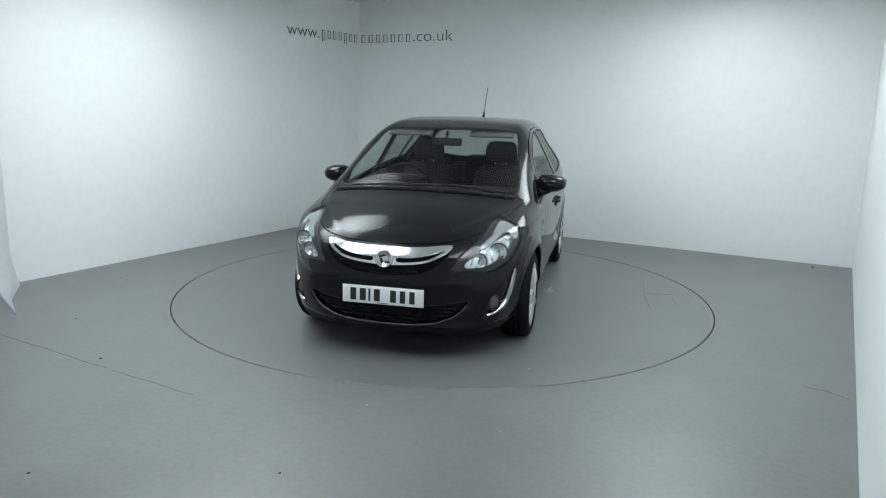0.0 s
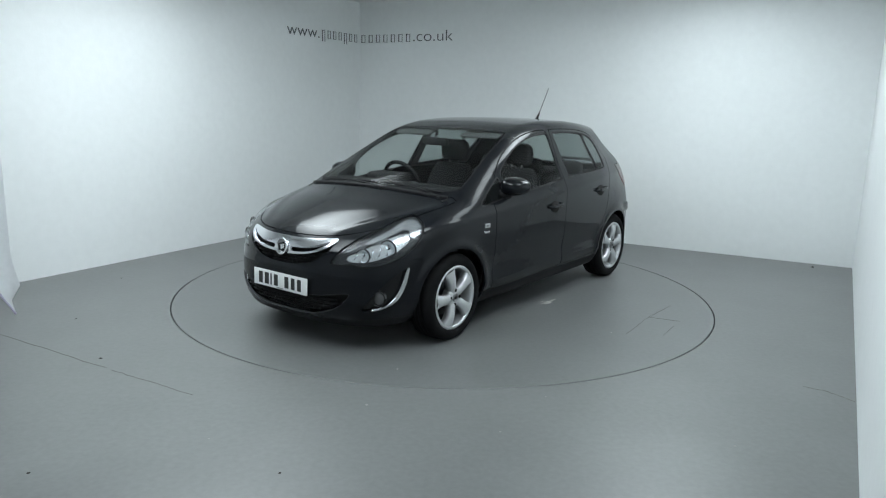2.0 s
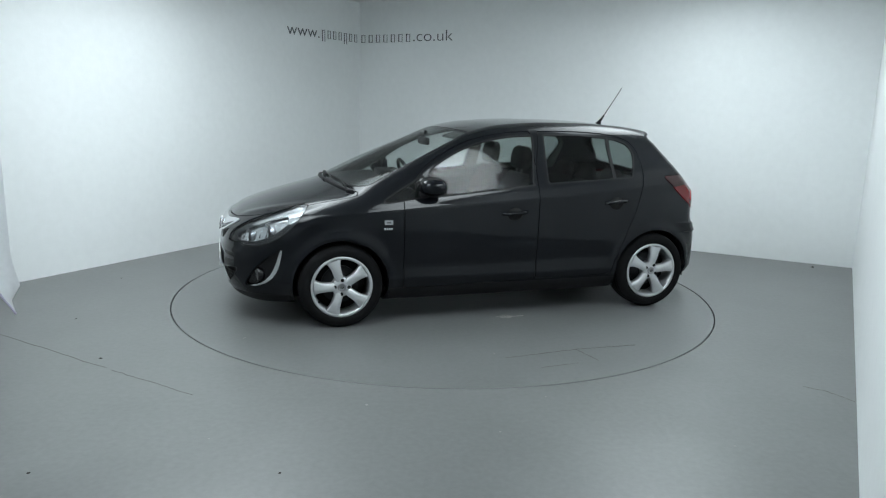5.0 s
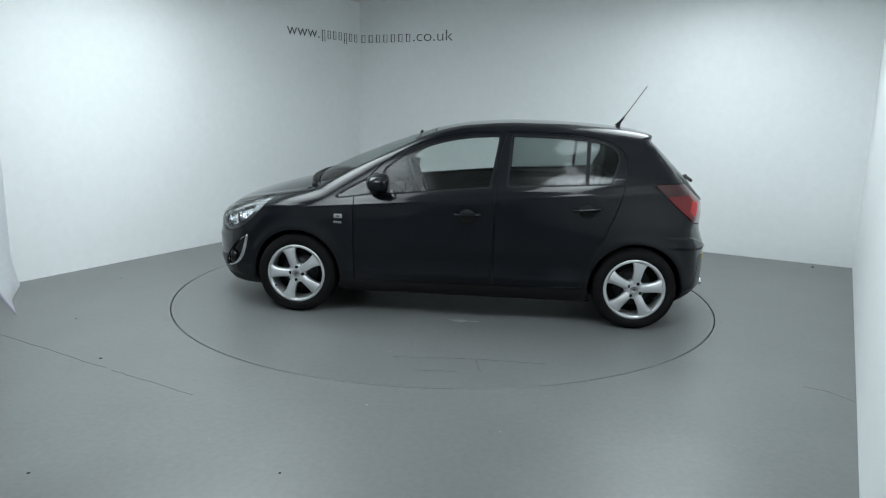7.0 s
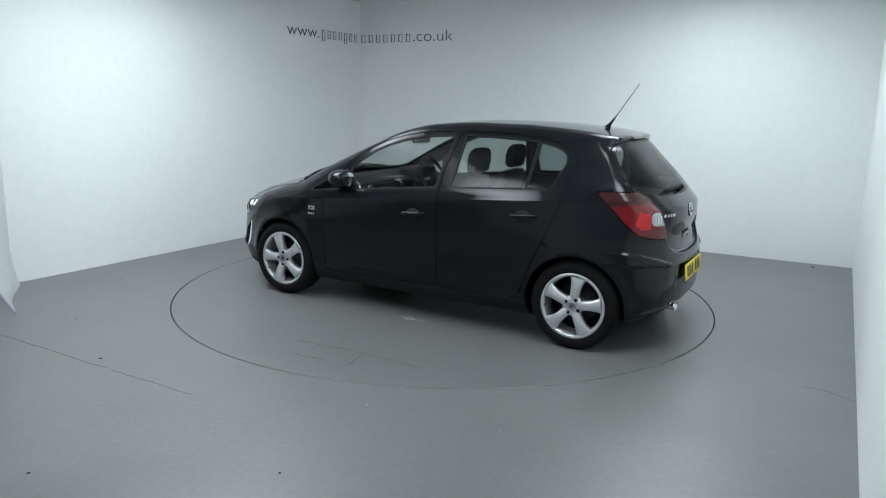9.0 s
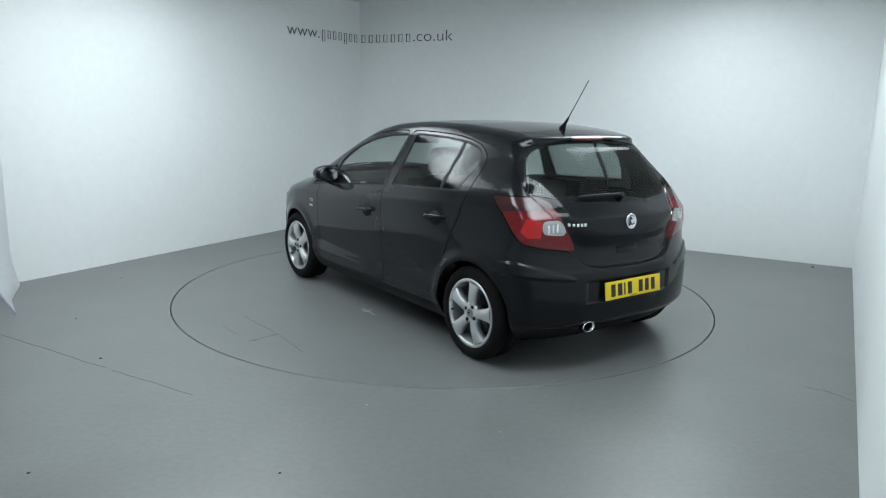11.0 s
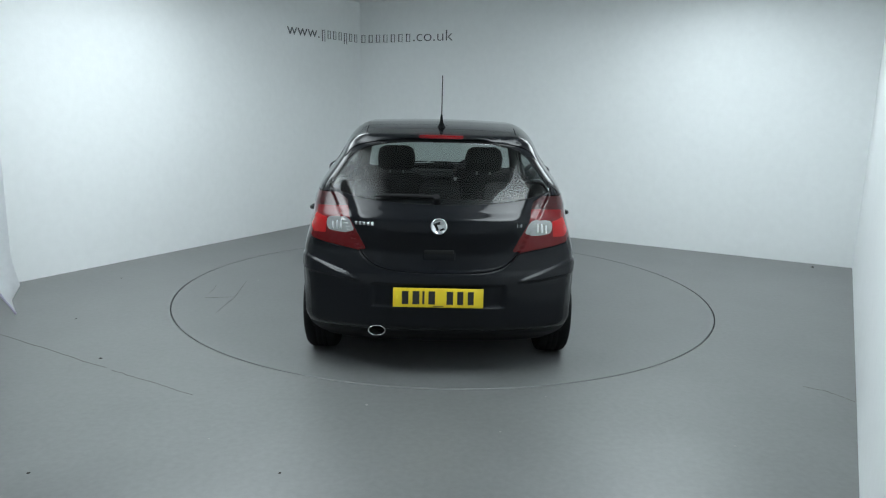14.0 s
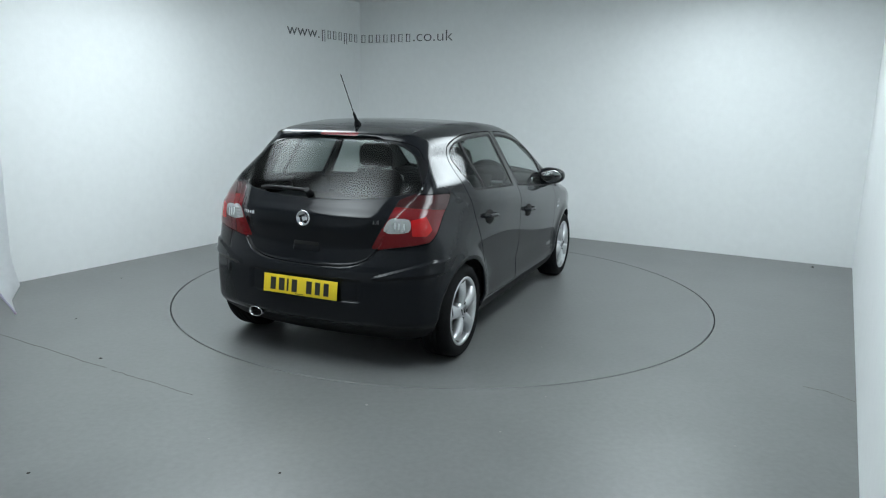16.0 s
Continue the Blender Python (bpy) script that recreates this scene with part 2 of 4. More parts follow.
def flat_mark(name, points, width, mat, z, parent=None, label="", rise=0.0015):
    """A thin low strip along points on the floor."""
    pts = [Vector((x, y, 0)) for x, y in points]
    bm = bmesh.new()
    rows = []
    for i, p in enumerate(pts):
        d = (pts[min(i + 1, len(pts) - 1)] - pts[max(i - 1, 0)]).normalized()
        o = Vector((-d.y, d.x, 0)) * width / 2 * (0.6 + 0.8 * random.random())
        rows.append((bm.verts.new(p + o + Vector((0, 0, z))), bm.verts.new(p + Vector((0, 0, z + rise))), bm.verts.new(p - o + Vector((0, 0, z)))))
    for a, b in zip(rows, rows[1:]):
        bm.faces.new((a[0], a[1], b[1], b[0]))
        bm.faces.new((a[1], a[2], b[2], b[1]))
    bmesh.ops.recalc_face_normals(bm, faces=bm.faces)
    ob = part(name, bm, mat, parent, label)
    return ob


def spread(a, b, n, jitter=0.004):
    return [(a[0] + (b[0] - a[0]) * i / n + random.uniform(-jitter, jitter), a[1] + (b[1] - a[1]) * i / n + random.uniform(-jitter, jitter)) for i in range(n + 1)]


for a, b, w in (((-3.3, -1.28), (-2.0, -2.03), 0.0045), ((-1.95, -2.06), (-1.35, -2.395), 0.002), ((2.135, -2.061), (2.241, -2.12), 0.004), ((2.241, -2.12), (2.33, -2.27), 0.004)):
    tagged(flat_mark("floor_crack", spread(a, b, 14, 0.006), w, RUST, 0.0015), "thin brown crack line in the floor paint", "floor crack", "floor cracks", "structure")


def speck(x, y, r, mat, label):
    bm = bmesh.new()
    ring = [bm.verts.new((x + r * random.uniform(0.6, 1.3) * math.cos(k * 0.9), y + r * random.uniform(0.5, 1.1) * math.sin(k * 0.9), 0.001)) for k in range(7)]
    tip = bm.verts.new((x, y, 0.001 + r * 0.5))
    for k in range(7):
        bm.faces.new((ring[k], ring[(k + 1) % 7], tip))
    tagged(part("debris", bm, mat, None), label, "debris", "floor debris")


for x, y, r, mat in ((-2.101, -1.873, 0.012, GROOVE_SHADE), (-1.757, -3.254, 0.010, GROOVE_SHADE), (-0.691, -3.203, 0.008, GROOVE_SHADE), (3.84, 1.25, 0.022, GROOVE_SHADE), (-2.647, -1.092, 0.010, GROOVE_SHADE), (-2.855, 0.112, 0.010, GROOVE_SHADE)):
    speck(x, y, r, mat, "small dark crumb of dirt on the floor")
for x, y, r in ((-0.391, -2.466, 0.010), (1.428, -2.844, 0.007), (0.3, -2.75, 0.006), (-1.1, -2.9, 0.006), (0.588, -2.3, 0.005)):
    speck(x, y, r, SCUFF, "pale fleck of chipped paint on the floor")

# marks on the turntable turn with it
for a, b, w in (((0.124, 1.743), (-0.40, 1.70), 0.003), ((-0.40, 1.70), (-0.84, 1.715), 0.002), ((-0.395, 1.70), (-0.44, 1.93), 0.003), ((-0.03, 1.954), (-0.294, 1.936), 0.002)):
    flat_mark("hatch_line", spread(a, b, 12, 0.003), w, RUST, 0.0025, turntable, "thin rusty hatch line")
for i in range(9):
    x, y = -0.275 + random.uniform(-0.09, 0.09), 0.90 + random.uniform(-0.035, 0.035)
    a = random.uniform(-0.5, 0.5)
    flat_mark("scuff", spread((x, y), (x + 0.07 * math.cos(a), y + 0.07 * math.sin(a)), 4, 0.006), random.uniform(0.008, 0.022), SCUFF, 0.0025, turntable, "pale worn scuff")
for x, y, r in ((0.157, 1.642, 0.008), (1.70, 0.95, 0.01), (-1.1, -1.2, 0.008), (0.9, -1.6, 0.007), (-1.6, 0.7, 0.006)):
    flat_mark("chip", spread((x, y), (x + 2 * r, y + r), 3, 0.002), r, SCUFF, 0.0025, turntable, "pale paint chip")


def letter_mesh(text, size):
    c = bpy.data.curves.new("text", "FONT")
    c.body, c.size, c.extrude, c.offset = text, size, 0.002, -0.012 * size
    ob = new("tmp_text", c)
    dg = bpy.context.evaluated_depsgraph_get()
    me = bpy.data.meshes.new_from_object(ob.evaluated_get(dg))
    bpy.data.objects.remove(ob)
    xs = [v.co.x for v in me.vertices]
    lo, hi = min(xs), max(xs)
    return me, lo, hi


def wall_word(thing, text, a, toward, start, end, z, height, flip):
    """Letters on a wall, from start to end metres from the corner."""
    me, lo, hi = letter_mesh(text, height)
    u = (toward - a).normalized()
    right = -u if flip else u
    out = Vector((right.y, -right.x, 0))
    k = abs(end - start) / (hi - lo)
    for v in me.vertices:
        s = (v.co.x - lo) * k
        v.co = a + u * start + right * s + Vector((0, 0, z + v.co.y)) + out * (0.002 + v.co.z)
    part("word", me, LETTER, thing, text)


def wall_bars(thing, a, toward, start, end, z, shapes, flip):
    """Unlettered name: a pair of slim bars for each character. shapes: x plain, l tall, g low."""
    u = (toward - a).normalized()
    right = -u if flip else u
    out = Vector((right.y, -right.x, 0))
    w = abs(end - start) / len(shapes)
    for i, c in enumerate(shapes):
        x, low, high = i * w, (-0.04 if c == "g" else 0.0), (0.15 if c == "l" else 0.102)
        bms = []
        for off, wide in ((0.18, 0.013), (0.62, 0.008)):
            p = a + u * start + right * (x + off * w) + out * 0.003 + Vector((0, 0, z + (low + high) / 2))
            bms.append(box((wide, 0.003, high - low), (0, 0, 0), 0, Matrix.Translation(p) @ Matrix.Rotation(math.atan2(right.y, right.x), 4, "Z")))
        for h in (high - 0.006, 0.004):
            p = a + u * start + right * (x + 0.4 * w) + out * 0.003 + Vector((0, 0, z + h))
            bms.append(box((0.44 * w, 0.003, 0.005), (0, 0, 0), 0, Matrix.Translation(p) @ Matrix.Rotation(math.atan2(right.y, right.x), 4, "Z")))
        part("character_bar", join(*bms), LETTER, thing)


sign = new("wall_sign")
tagged(sign, "dark grey web address lettered round the corner of the white walls", "wall sign")
wall_word(sign, "www.", CORNER, LEFT, 1.425, 0.835, 2.352, 0.2, True)
wall_bars(sign, CORNER, LEFT, 0.80, 0.02, 2.357, "gxxxgxx", True)
wall_bars(sign, CORNER, RIGHT, 0.02, 0.835, 2.358, "xxxxxxx", False)
wall_word(sign, ".co.uk", CORNER, RIGHT, 0.84, 1.42, 2.365, 0.2, False)


# ---- the car's body: one smooth skin, cut into its panels ----
def curve(xs, ys):
    """A smooth curve through points, as a function of an array."""
    xs, ys = np.array(xs, float), np.array(ys, float)
    if xs[0] > xs[-1]:
        xs, ys = xs[::-1], ys[::-1]
    h, d = np.diff(xs), np.diff(ys) / np.diff(xs)
    m = np.concatenate([[d[0]], [0 if a * b <= 0 else 2 * a * b / (a + b) for a, b in zip(d, d[1:])], [d[-1]]])

    def at(x):
        x = np.clip(x, xs[0], xs[-1])
        i = np.clip(np.searchsorted(xs, x) - 1, 0, len(h) - 1)
        t = (x - xs[i]) / h[i]
        return (ys[i] * (1 + 2 * t) * (1 - t) ** 2 + h[i] * m[i] * t * (1 - t) ** 2 + ys[i + 1] * t * t * (3 - 2 * t) + h[i] * m[i + 1] * t * t * (t - 1))
    return at


def smax(a, b, k):
    return np.maximum(a, b) + np.maximum(k - np.abs(a - b), 0) ** 2 / (4 * k)


def step(x, a, b):
    t = np.clip((x - a) / (b - a), 0, 1)
    return t * t * (3 - 2 * t)


TOP = curve([2.3, 2.1, 2.0, 1.9, 1.75, 1.55, 1.36, 1.27, 1.2, 1.06, 0.88, 0.69, 0.50, 0.31, 0.15, -0.03, -0.39, -0.7, -0.93, -1.16, -1.33, -1.51, -1.6],
            [0.55, 0.67, 0.737, 0.793, 0.853, 0.915, 0.964, 0.995, 1.031, 1.099, 1.179, 1.254, 1.323, 1.386, 1.424, 1.452, 1.472, 1.470, 1.458, 1.438, 1.411, 1.362, 1.33])
NOSE = curve([0.10, 0.15, 0.2, 0.27, 0.36, 0.45, 0.52, 0.60, 0.66, 0.72, 0.80, 0.9, 1.0], [1.88, 1.945, 1.995, 2.038, 2.06, 2.06, 2.055, 2.045, 2.035, 2.0, 1.93, 1.8, 1.6])
TAIL = curve([0.10, 0.2, 0.26, 0.32, 0.45, 0.55, 0.61, 0.65, 0.75, 0.85, 0.92, 0.98, 1.05, 1.1, 1.2, 1.3, 1.352, 1.366, 1.372, 1.40, 1.45],
             [-1.60, -1.70, -1.785, -1.832, -1.838, -1.836, -1.828, -1.812, -1.79, -1.795, -1.79, -1.745, -1.684, -1.638, -1.537, -1.437, -1.388, -1.386, -1.408, -1.414, -1.40])
SIDE = curve([0.10, 0.18, 0.24, 0.30, 0.345, 0.37, 0.48, 0.6, 0.72, 0.82, 0.888, 0.905, 0.922, 0.96, 1.0, 1.1, 1.2, 1.3, 1.38, 1.46, 1.55],
             [0.70, 0.775, 0.815, 0.834, 0.8435, 0.8425, 0.849, 0.857, 0.861, 0.863, 0.8645, 0.8625, 0.8565, 0.842, 0.822, 0.769, 0.720, 0.668, 0.622, 0.565, 0.50])
TAPER = curve([2.1, 1.9, 1.7, 1.5, 1.25, 0.9, 0.3, -0.5, -1.0, -1.25, -1.5, -1.7, -1.9], [0.26, 0.18, 0.105, 0.055, 0.022, 0.008, 0.0, 0.0, 0.004, 0.012, 0.035, 0.075, 0.12])
TAPER_HIGH = curve([1.9, 1.7, 1.5, 1.0, 0.5, 0.0, -0.5, -0.9, -1.3, -1.6, -1.9], [0.17, 0.10, 0.058, 0.03, 0.012, 0.0, 0.004, 0.022, 0.075, 0.13, 0.17])
GATE_FOOT = curve([0, 0.2, 0.32, 0.40, 0.46, 0.51, 0.575, 0.63, 0.7], [0.628, 0.632, 0.645, 0.675, 0.735, 0.83, 0.94, 1.03, 1.2])
WHEEL_X, WHEEL_Z, ARCH = 1.2555, 0.30, 0.338


def solid(x, y, z):
    """Below zero inside the body."""
    y = np.abs(y)
    lean = 0.30 * step(x, 0.0, 0.6)
    k = 0.10 - 0.045 * step(x, 0.9, 0.3)
    top = z - (TOP(x + lean * y * y) - k * y * y)
    belt = z + (0.005 + 0.072 * np.clip(x, -1.5, 1.3)) * step(z, 0.70, 0.84) * (1 - step(z, 1.08, 1.28))
    high = step(z, 0.68, 1.02)
    w = SIDE(belt) - TAPER(x) * (1 - high) - TAPER_HIGH(x) * high
    for cx in (WHEEL_X, -WHEEL_X):
        r = np.hypot(x - cx, z - WHEEL_Z)
        w = w + 0.014 * np.exp(-((r - ARCH - 0.012) / 0.045) ** 2) * step(z, 0.2, 0.35)
    w = w - 0.009 * np.exp(-((z - 0.45) / 0.06) ** 2) * step(np.abs(x), 0.95, 0.75)
    side = y - w
    front = x - (NOSE(z) - 0.935 * y ** 3.38)
    rear = TAIL(z) + 0.347 * y ** 2.87 - x
    f = smax(side, top, 0.085)
    f = smax(f, smax(front, rear, 0.01), 0.055)
    # folds: a blade on each rear corner, the tucked tailgate foot, the plate's recess, the bonnet's edges, the front bumper's shelf
    t = np.clip((y - 0.45) / 0.31, 0, 1.08)
    blade = step(z, 0.566 + 0.03 * t, 0.582 + 0.03 * t) * (1 - step(z, 0.580 + 0.092 * t, 0.590 + 0.098 * t)) * step(y, 0.45, 0.50) * step(x, -1.42, -1.60)
    d = z - GATE_FOOT(y)
    tuck = step(d, -0.004, 0.012) * (1 - step(d, 0.08, 0.24)) * step(x, -1.5, -1.55)
    plate = (1 - step(y, 0.37, 0.395)) * step(z, 0.425, 0.44) * (1 - step(z, 0.553, 0.568)) * step(x, -1.6, -1.7)
    edge = np.exp(-((y - 0.69 + 0.40 * step(x, 1.0, 2.05) * (x - 1.0)) / 0.05) ** 2) * step(x, 1.1, 1.35) * (1 - step(x, 1.85, 1.98)) * step(z, 0.7, 0.8)
    shelf = np.exp(-((z - 0.525 + 0.02 * y) / 0.022) ** 2) * step(x, 1.5, 1.7) * (1 - step(y, 0.50, 0.58))
    return smax(f - 0.013 * blade + 0.024 * tuck + 0.010 * plate - 0.007 * edge - 0.006 * shelf, 0.17 - z, 0.03)


def normal_of(p):
    e, n = 0.004, np.empty_like(p)
    for i in range(3):
        d = np.zeros(3)
        d[i] = e
        n[:, i] = solid(*(p + d).T) - solid(*(p - d).T)
    return n / np.maximum(np.linalg.norm(n, axis=1), 1e-9)[:, None]


class Skin:
    """The body's surface as a grid of faces; cut() gives the faces inside an outline a new label."""

    def __init__(self, nx=210, ny=94, nz=98):
        ids, pts, self.faces = {}, [], []

        def vert(i, j, k):
            if (i, j, k) not in ids:
                ids[i, j, k] = len(pts)
                pts.append((2 * i / nx - 1, 2 * j / ny - 1, 2 * k / nz - 1))
            return ids[i, j, k]
        for i in range(nx):
            for k in range(nz):
                for j, flip in ((0, False), (ny, True)):
                    q = (vert(i, j, k), vert(i + 1, j, k), vert(i + 1, j, k + 1), vert(i, j, k + 1))
                    self.faces.append(q[::-1] if flip else q)
            for j in range(ny):
                for k, flip in ((0, True), (nz, False)):
                    q = (vert(i, j, k), vert(i + 1, j, k), vert(i + 1, j + 1, k), vert(i, j + 1, k))
                    self.faces.append(q[::-1] if flip else q)
        for j in range(ny):
            for k in range(nz):
                for i, flip in ((0, True), (nx, False)):
                    q = (vert(i, j, k), vert(i, j + 1, k), vert(i, j + 1, k + 1), vert(i, j, k + 1))
                    self.faces.append(q[::-1] if flip else q)
        b = np.array(pts)
        out = b * [2.2, 1.0, 0.72] + [0.1, 0, 0.82]
        core = b * [1.35, 0.32, 0.06] + [0.1, 0, 0.48]
        lo, hi = np.zeros(len(b)), np.ones(len(b))
        for _ in range(26):
            mid = (lo + hi) / 2
            inside = solid(*(core + (out - core) * mid[:, None]).T) < 0
            lo, hi = np.where(inside, mid, lo), np.where(inside, hi, mid)
        self.p = core + (out - core) * lo[:, None]
        self.label = ["body"] * len(self.faces)

    def cut(self, source, value, label):
        """value: a function of the points; where it is below zero, faces of the source labels take the label."""
        source = {source} if isinstance(source, str) else set(source)
        v = value(self.p)
        v = np.where(np.abs(v) < 1e-6, 1e-6, v)
        vals, fresh, edges = v.tolist(), [], {}
        n = len(self.p)

        def crossing(a, b):
            key = (a, b) if a < b else (b, a)
            if key not in edges:
                t = vals[a] / (vals[a] - vals[b])
                edges[key] = n + len(fresh)
                fresh.append(self.p[a] + (self.p[b] - self.p[a]) * t)
            return edges[key]
        for f in range(len(self.faces)):
            if self.label[f] not in source:
                continue
            face = self.faces[f]
            neg = [vals[i] < 0 for i in face]
            if not any(neg):
                continue
            if all(neg):
                self.label[f] = label
                continue
            inner, outer = [], []
            for a, b, na, nb in zip(face, face[1:] + face[:1], neg, neg[1:] + neg[:1]):
                (inner if na else outer).append(a)
                if na != nb:
                    c = crossing(a, b)
                    inner.append(c)
                    outer.append(c)
            self.faces[f] = tuple(outer)
            self.faces.append(tuple(inner))
            self.label.append(label)
        if fresh:
            self.p = np.vstack([self.p, np.array(fresh)])

    def seam(self, source, value, label, gap=0.0036):
        """Cuts out a panel with a dark gap round it."""
        self.cut(source, lambda p: value(p) - gap, "seam")
        self.cut("seam", lambda p: value(p) + gap, label)

    def mesh(self, label, sign=0, sink=0.0, flange=0.014, keep=None):
        """The faces of a label (on one side of the car), with their edges turned in."""
        faces, ys = [], self.p[:, 1].tolist()
        for f, l in zip(self.faces, self.label):
            if l == label and (not sign or sum(ys[i] for i in f) * sign > 0):
                if keep is None or keep(self.p[f[0]]):
                    faces.append(f)
        used = sorted({i for f in faces for i in f})
        where = {i: k for k, i in enumerate(used)}
        pts = self.p[used]
        nor = normal_of(pts)
        faces = [tuple(where[i] for i in f) for f in faces]
        verts, norms = pts - nor * sink, nor.copy()
        if flange:
            count = {}
            for f in faces:
                for a, b in zip(f, f[1:] + f[:1]):
                    count[a, b] = count.get((a, b), 0) + 1
            rim = [(a, b) for (a, b) in count if (b, a) not in count]
            low, extra, extra_n = {}, [], []
            base = len(verts)
            for a, b in rim:
                q = []
                t = pts[b] - pts[a]
                for i in (a, b):
                    o = np.cross(t, nor[i])
                    o = o / max(np.linalg.norm(o), 1e-9)
                    q += [base + len(extra), base + len(extra) + 1]
                    extra += [verts[i], verts[i] - nor[i] * flange]
                    extra_n += [o * 0.8 + nor[i] * 0.6, o]
                faces.append((q[2], q[0], q[1], q[3]))
            if extra:
                verts, norms = np.vstack([verts, extra]), np.vstack([norms, extra_n])
        return mesh_of(verts, faces, norms)


def rounded(points, times=2, closed=True):
    q = np.array(points, float)
    for _ in range(times):
        nxt = np.roll(q, -1, 0)
        a, b = q * 0.75 + nxt * 0.25, q * 0.25 + nxt * 0.75
        q = np.stack([a, b], 1).reshape(-1, 2)
    return q


def outline(points, times=2):
    """Signed distance to a rounded outline, as a function of (u, v)."""
    q = rounded(points, times)

    low, high = q.min(0) - 0.08, q.max(0) + 0.08

    def at(u, v):
        near = (u > low[0]) & (u < high[0]) & (v > low[1]) & (v < high[1])
        out = np.full(len(u), 0.08)
        out[near] = close(u[near], v[near])
        return out

    def close(u, v):
        best, inside = np.full(len(u), 1e9), np.zeros(len(u), bool)
        for (ax, ay), (bx, by) in zip(q, np.roll(q, -1, 0)):
            ex, ey = bx - ax, by - ay
            t = np.clip(((u - ax) * ex + (v - ay) * ey) / max(ex * ex + ey * ey, 1e-12), 0, 1)
            best = np.minimum(best, (u - ax - t * ex) ** 2 + (v - ay - t * ey) ** 2)
            inside ^= ((ay > v) != (by > v)) & (u < ex * (v - ay) / (by - ay if abs(by - ay) > 1e-12 else 1e-12) + ax)
        return np.sqrt(best) * np.where(inside, -1, 1)
    return at


def where(value, mask):
    return np.where(mask, value, 1.0)


def side_view(points, times=2, low=0.15, inner=0.4):
    o = outline(points, times)
    return lambda p: where(o(p[:, 0], p[:, 2]), (np.abs(p[:, 1]) > inner) & (p[:, 2] > low))


def front_view(points, times=2, x=1.2):
    o = outline(points, times)
    return lambda p: where(o(np.abs(p[:, 1]), p[:, 2]), p[:, 0] > x)


def round_front(points, times=2):
    """Outline in (azimuth about the front axle in degrees, height)."""
    o = outline([(radians(a) * 0.85, z) for a, z in points], times)
    return lambda p: where(o(np.arctan2(np.abs(p[:, 1]), p[:, 0] - 1.2) * 0.85, p[:, 2]), p[:, 0] > 1.22)


def round_rear(points, times=2):
    o = outline([(radians(a) * 0.75, z) for a, z in points], times)
    return lambda p: where(o(np.arctan2(np.abs(p[:, 1]), -1.2 - p[:, 0]) * 0.75, p[:, 2]), p[:, 0] < -1.22)


def top_view(points, times=2, low=0.6, x=-9):
    full = list(points) + [(a, -b) for a, b in reversed(points) if b > 0]
    o = outline(full, times)
    return lambda p: where(o(p[:, 0], p[:, 1]), (p[:, 2] > low) & (p[:, 0] > x))


skin = Skin()
FRONT_GLASS = [(0.612, 0.938), (0.612, 0.955), (0.60, 1.085), (0.58, 1.115), (0.45, 1.205), (0.33, 1.26), (0.2, 1.305), (0.06, 1.335), (-0.06, 1.352), (-0.22, 1.360), (-0.237, 1.358), (-0.236, 1.335), (-0.186, 1.03), (-0.184, 1.012), (-0.20, 1.010), (0.2, 0.972), (0.59, 0.933)]
REAR_GLASS = [(-0.335, 1.345), (-0.337, 1.364), (-0.355, 1.365), (-0.64, 1.362), (-0.85, 1.348), (-0.98, 1.330), (-1.07, 1.295), (-1.105, 1.245), (-1.10, 1.20), (-1.05, 1.075), (-1.04, 1.058), (-1.02, 1.057), (-0.7, 1.040), (-0.335, 1.020), (-0.318, 1.021), (-0.318, 1.04)]
QUARTER = [(0.945, 0.897), (0.93, 0.915), (0.665, 1.06), (0.65, 1.065), (0.648, 1.05), (0.635, 0.955), (0.638, 0.938), (0.65, 0.936), (0.93, 0.896)]
FRONT_DOOR = [(0.81, 0.90), (0.81, 0.93), (0.70, 1.055), (0.62, 1.145), (0.47, 1.245), (0.25, 1.335), (0.0, 1.382), (-0.22, 1.392), (-0.226, 1.38), (-0.226, 0.30), (-0.215, 0.285), (0.79, 0.265), (0.812, 0.28)]
REAR_DOOR = [(-0.226, 1.392), (-0.5, 1.396), (-0.8, 1.386), (-1.0, 1.355), (-1.12, 1.305), (-1.165, 1.21), (-1.145, 1.02), (-1.08, 0.82), (-0.96, 0.55), (-0.90, 0.40), (-0.87, 0.305), (-0.85, 0.295), (-0.24, 0.285), (-0.226, 0.30)]
HEADLIGHT = [(26.5, 0.592), (27.5, 0.625), (31, 0.685), (37, 0.742), (46, 0.798), (56, 0.848), (63, 0.872), (66.5, 0.876), (68.3, 0.868), (68, 0.83), (66, 0.775), (62, 0.705), (57, 0.645), (52, 0.607), (47, 0.584), (42, 0.574), (39, 0.577), (35, 0.592), (30, 0.588)]
TAILLIGHT = [(38, 0.742), (41.5, 0.84), (46, 0.94), (52, 1.03), (59, 1.062), (68, 1.062), (78, 1.058), (78, 1.04), (72, 0.965), (65, 0.86), (60, 0.795), (54, 0.775), (47, 0.76), (42, 0.748)]
REAR_WINDOW = [(0, 1.358), (0.25, 1.355), (0.44, 1.336), (0.54, 1.28), (0.60, 1.19), (0.655, 1.095), (0.66, 1.083), (0.645, 1.076), (0.45, 1.038), (0.2, 1.018), (0, 1.014)]
TAILGATE = [(0, 1.366), (0.3, 1.363), (0.52, 1.335), (0.585, 1.27), (0.67, 1.10), (0.66, 1.05), (0.575, 0.94), (0.51, 0.83), (0.46, 0.735), (0.40, 0.675), (0.32, 0.645), (0.2, 0.632), (0, 0.628)]
